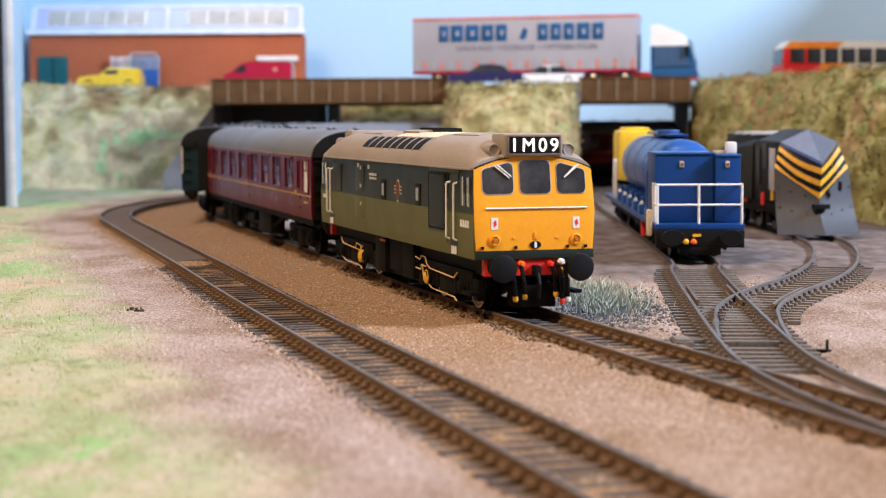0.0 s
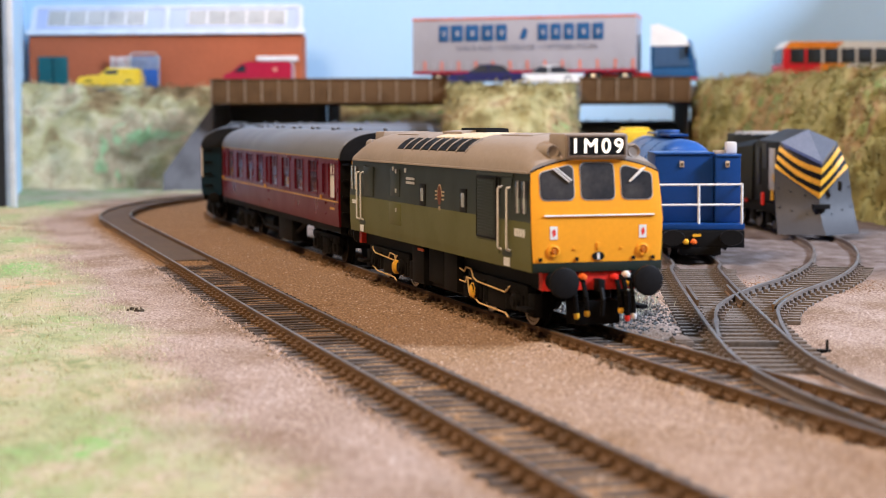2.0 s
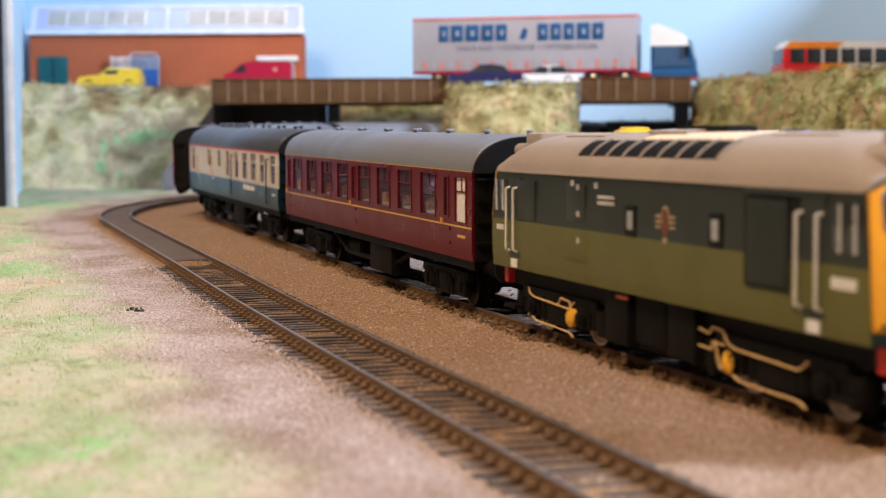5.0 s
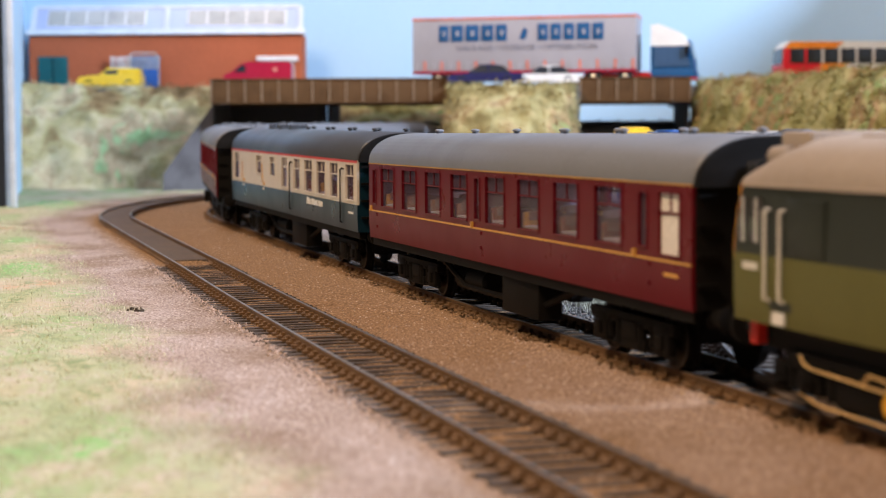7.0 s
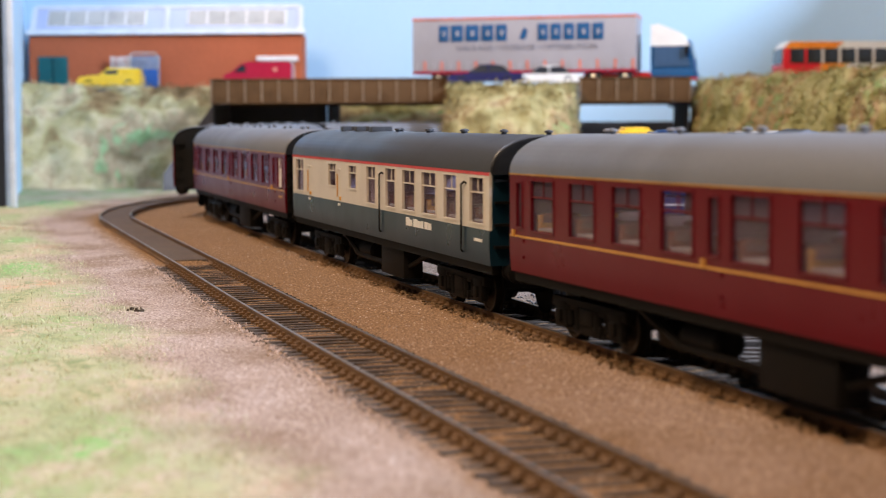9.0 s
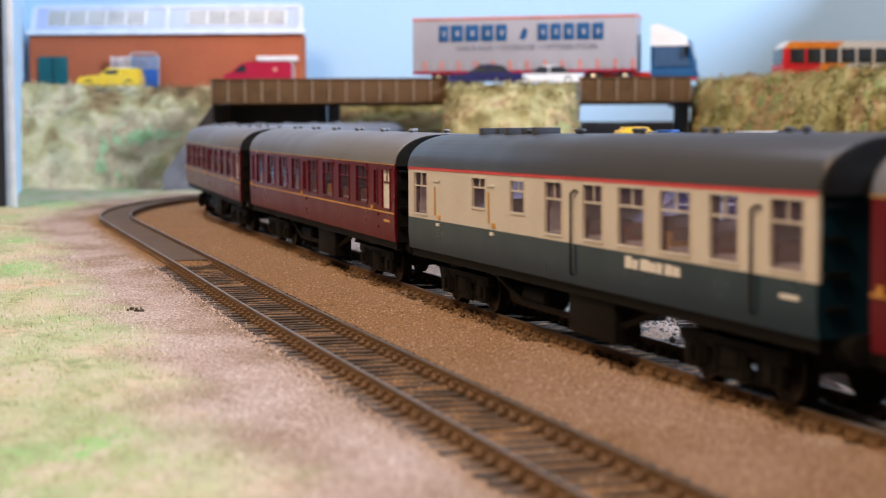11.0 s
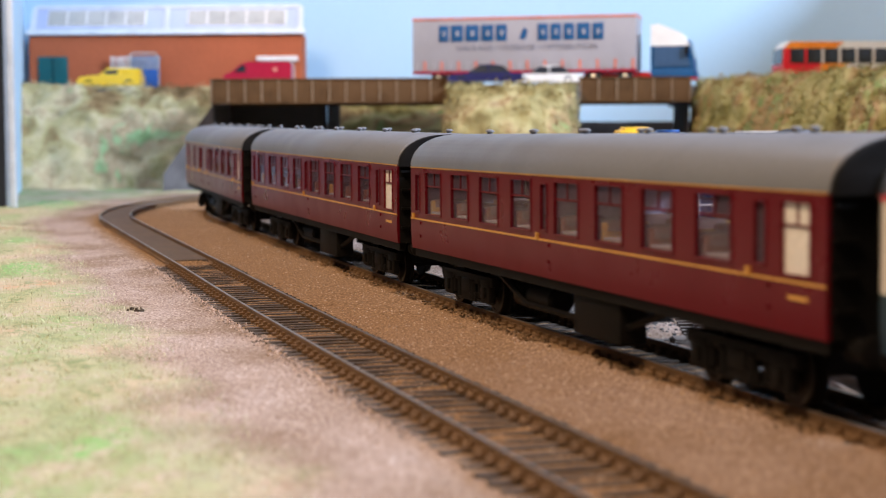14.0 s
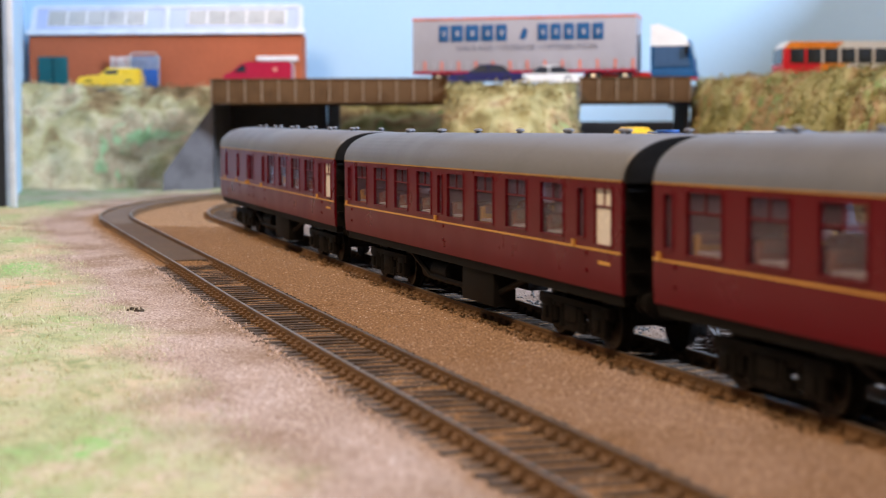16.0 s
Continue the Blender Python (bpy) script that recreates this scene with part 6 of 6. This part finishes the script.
# ---- loose stuff on the ground ----
def scatter_mesh(name, label, n, place, size, m, blade=False, seed=1, floats=0.0):
    rr = random.Random(seed)
    vs, fs = [], []
    while n > 0:
        q = place(rr)
        n -= 1
        if q is None:
            continue
        x, y = q
        z = ground_height(x, y) + floats * rr.random() - (0.0 if blade else 0.12)
        s = rr.uniform(*size)
        k = len(vs)
        if blade:
            a = rr.uniform(0, 6.283)
            w = s * 0.014 + 0.05
            lx, ly = rr.gauss(0, s * 0.35), rr.gauss(0, s * 0.35)
            dx, dy = math.cos(a) * w, math.sin(a) * w
            vs += [(x - dx, y - dy, z - 0.2), (x + dx, y + dy, z - 0.2), (x + lx * 0.4 + dx * 0.7, y + ly * 0.4 + dy * 0.7, z + s * 0.6), (x + lx, y + ly, z + s)]
            fs += [(k, k + 1, k + 2), (k, k + 2, k + 3)]
        else:
            P = [Vector((rr.gauss(0, 1), rr.gauss(0, 1), rr.gauss(0, 1))).normalized() * s for _ in range(2)]
            u, v = P[0], P[1]
            w = u.cross(v)
            w = w.normalized() * s if w.length > 1e-6 else Vector((0, 0, s))
            v = w.cross(u).normalized() * s * 0.8
            c = Vector((x, y, z + s * 0.3))
            vs += [tuple(c + d) for d in (u, v, w, -u, -v, -w)]
            fs += [(k, k + 1, k + 2), (k + 1, k + 3, k + 2), (k + 3, k + 4, k + 2), (k + 4, k, k + 2), (k + 1, k, k + 5), (k + 3, k + 1, k + 5), (k + 4, k + 3, k + 5), (k, k + 4, k + 5)]
    me = bpy.data.meshes.new(name)
    me.from_pydata([(a * MM, b * MM, c * MM) for a, b, c in vs], [], fs)
    me.materials.append(m)
    return tagged(new(name, me), label, kind="stuff")


def free_ground(x0, x1, y0, y1, lo=None, hi=None, clear=True):
    def place(rr):
        y = y0 + (y1 - y0) * rr.random() ** 1.4
        x = rr.uniform(x0, x1)
        d = side_of_outer(x, y)
        if lo is not None and d < lo or hi is not None and d > hi:
            return None
        if clear and (7.4 < abs(d) < 10 or 7.4 < abs(side_of_main(x, y)) < 10):
            return None
        return x, y
    return place


grit_mat = mat("ballast_grit", (0.52, 0.42, 0.34), 0.9, stains=0.0, vary=0.1, island=0.5)
dark_grit = mat("dark_ballast_grit", (0.34, 0.23, 0.125), 0.9, stains=0.0, vary=0.1, island=0.5)
grass_mat = mat("dry_grass_flock", (0.56, 0.57, 0.34), 0.9, grain=90, vary=0.15, stain=30, stains=0.25, dirt=(0.55, 0.46, 0.32), island=0.3)
tuft_mat = mat("silvery_wild_grass", (0.44, 0.45, 0.35), 0.9, stains=0.1, island=0.4)
scatter_mesh("ballast_grit", "fine sandy ballast grit strewn on the ground", 22000, free_ground(-230, 160, 210, 900, -60, 130), (0.14, 0.36), grit_mat, seed=2)
scatter_mesh("dark_grit", "brown ballast grit along the tracks", 22000, free_ground(-220, 160, 210, 900, -18, 86), (0.14, 0.36), dark_grit, seed=3)
scatter_mesh("grass_flock", "short faded grass flock on the bank of the layout", 70000, free_ground(-330, 30, 200, 1150, -260, -40), (0.4, 1.3), grass_mat, True, seed=4)
olive_mat = mat("olive_grass_flock", (0.30, 0.30, 0.13), 0.9, stain=30, stains=0.3, dirt=(0.34, 0.22, 0.12), island=0.5)
scatter_mesh("olive_flock", "darker olive and straw flock in the grass", 30000, free_ground(-330, 30, 230, 1150, -260, -46), (0.3, 1.0), olive_mat, True, seed=14)


def shoulder_place(rr):
    s = 250 + 420 * rr.random()
    return along(s, R_TRAIN, -12.6 + rr.gauss(0, 1.5)) if noise.noise(Vector((s * 0.05, 3.1, 0.7))) + rr.gauss(0, 0.2) > 0.0 else None


def verge_place(rr):
    s = 250 + 400 * rr.random()
    return along(s, R_OUTER, -15.8 + rr.gauss(0, 1.4))


scatter_mesh("ballast_lumps", "dark brown lumps of loose ballast beside the rails", 2600, shoulder_place, (0.3, 0.85), mat("dark_ballast_lump", (0.15, 0.095, 0.05), 0.9, stains=0, island=0.6), seed=21)
scatter_mesh("verge_stones", "small mixed stones along the sleeper ends", 1500, verge_place, (0.22, 0.65), mat("mixed_verge_stone", (0.34, 0.26, 0.21), 0.9, stains=0, island=0.6), seed=22)


def tuft_place(rr):
    return rr.gauss(50, 5.5), rr.gauss(538, 20)


scatter_mesh("wild_grass", "tuft of silvery wild grass between the tracks", 6000, tuft_place, (0.6, 3.6), tuft_mat, True, seed=5)
scatter_mesh("grey_ballast", "grey stones round the wild grass", 2600, lambda rr: (rr.gauss(50, 9), rr.gauss(515, 26)), (0.35, 0.85), mat("grey_stone", (0.14, 0.135, 0.13), 0.9, stains=0, island=0.5), seed=6)
scatter_mesh("rust_flakes", "rust brown crumbs along the siding", 1500, lambda rr: (rr.gauss(118, 22), rr.gauss(575, 14)), (0.15, 0.45), mat("rust_crumb", (0.26, 0.16, 0.10), 0.9, stains=0, island=0.5), seed=7)
M["debris"] = mat("dark_brown_debris", (0.06, 0.042, 0.025), 0.9, island=0.4)
for px, py in ((-93, 508),):
    scatter_mesh("dark_debris", "small dark clump of debris on the grass", 22, lambda rr, px=px, py=py: (rr.gauss(px, 0.9), rr.gauss(py, 1.0)), (0.3, 0.8), M["debris"], seed=int(py), floats=1.3)
box_m = thing("point_box", "small grey cover box beside the turnout", "cover box", at=(60.5, 424, ground_height(60.5, 424)))
part("cover", box(B(), -2.5, 2.5, -5, 5, 0, 1.6, 0.4), M["sleeper_grey"], box_m)
part("lid", box(B(), -2.0, 2.0, -4.4, 4.4, 1.5, 2.0, 0.2), M["railgrey"], box_m)
lever = thing("point_lever", "small dark point lever box beside the turnout", "point lever", at=(93.5, 410, ground_height(93.5, 410)))
part("base", box(B(), -1.6, 1.6, -1.0, 1.0, 0, 0.8, 0.1), M["underframe"], lever)
part("lever_arm", box(B(), 0.5, 1.1, -0.3, 0.3, 0.8, 3.2, 0.1), M["underframe"], lever)


# ---- what moves ----
# place of the locomotive's front end along the line, by seconds
RUN = [(0.0, 489.6), (0.5, 498.8), (1.0, 509.0), (1.5, 521.2), (2.0, 535.7), (2.5, 552.9), (3.0, 573.1), (3.5, 597.9), (4.0, 627.2), (4.5, 660.3), (5.0, 694.5), (5.5, 729.5), (6.0, 764.5), (6.5, 800.1), (7.0, 835.2), (7.5, 870.6), (8.0, 906.0), (8.5, 943.0), (9.0, 980.8), (9.5, 1022.0), (10.0, 1066.0), (10.5, 1110.5), (11.0, 1155.5), (11.5, 1201.5), (12.0, 1249.0), (12.5, 1296.0), (13.0, 1341.0), (13.5, 1385.0), (14.0, 1429.5), (14.5, 1474.5), (15.0, 1520.0), (15.5, 1566.0), (16.0, 1613.0)]


def on_line(s):
    x, y = along(s, R_TRAIN)
    return Vector((x, y, rise(y)))


def stand(front, back, length, base):
    """Pose of a vehicle whose front end is at that place, and the turns of its bogies."""
    c = front - length / 2
    a, b = on_line(c + base / 2), on_line(c - base / 2)
    d = a - b
    yaw = math.atan2(d.y, d.x)
    m = (a + b) / 2
    turns = []
    for q in (c + base / 2, c - base / 2):
        g = on_line(q + 5) - on_line(q - 5)
        turns.append(DEG((math.atan2(g.y, g.x) - yaw + math.pi) % (2 * math.pi) - math.pi))
    return pose(m.x * MM, m.y * MM, m.z * MM, 0, -DEG(math.asin(d.z / d.length)), DEG(yaw)), turns


def run_at(t):
    for (t0, s0), (t1, s1) in zip(RUN, RUN[1:]):
        if t <= t1:
            return s0 + (s1 - s0) * (t - t0) / (t1 - t0)
    return RUN[-1][1]


def motions():
    for ob, offset, length, base, bogies, sets in TRAIN:
        rows, turn = [], [[], []]
        for t, s in RUN:
            m, ts = stand(s - offset, 0, length, base)
            rows.append((t, m))
            for k in (0, 1):
                turn[k].append((t, pose((base / 2 if k == 0 else -base / 2) * MM, 0, 0, 0, 0, ts[k])))
        walk(ob, rows)
        for k in (0, 1):
            walk(bogies[k], turn[k])
        for w, (wx, wz), r in sets:
            walk(w, [(k / 10, pose(wx * MM, 0, wz * MM, 0, DEG((run_at(k / 10) - RUN[0][1]) / r), 0)) for k in range(0, 161)])


motions()
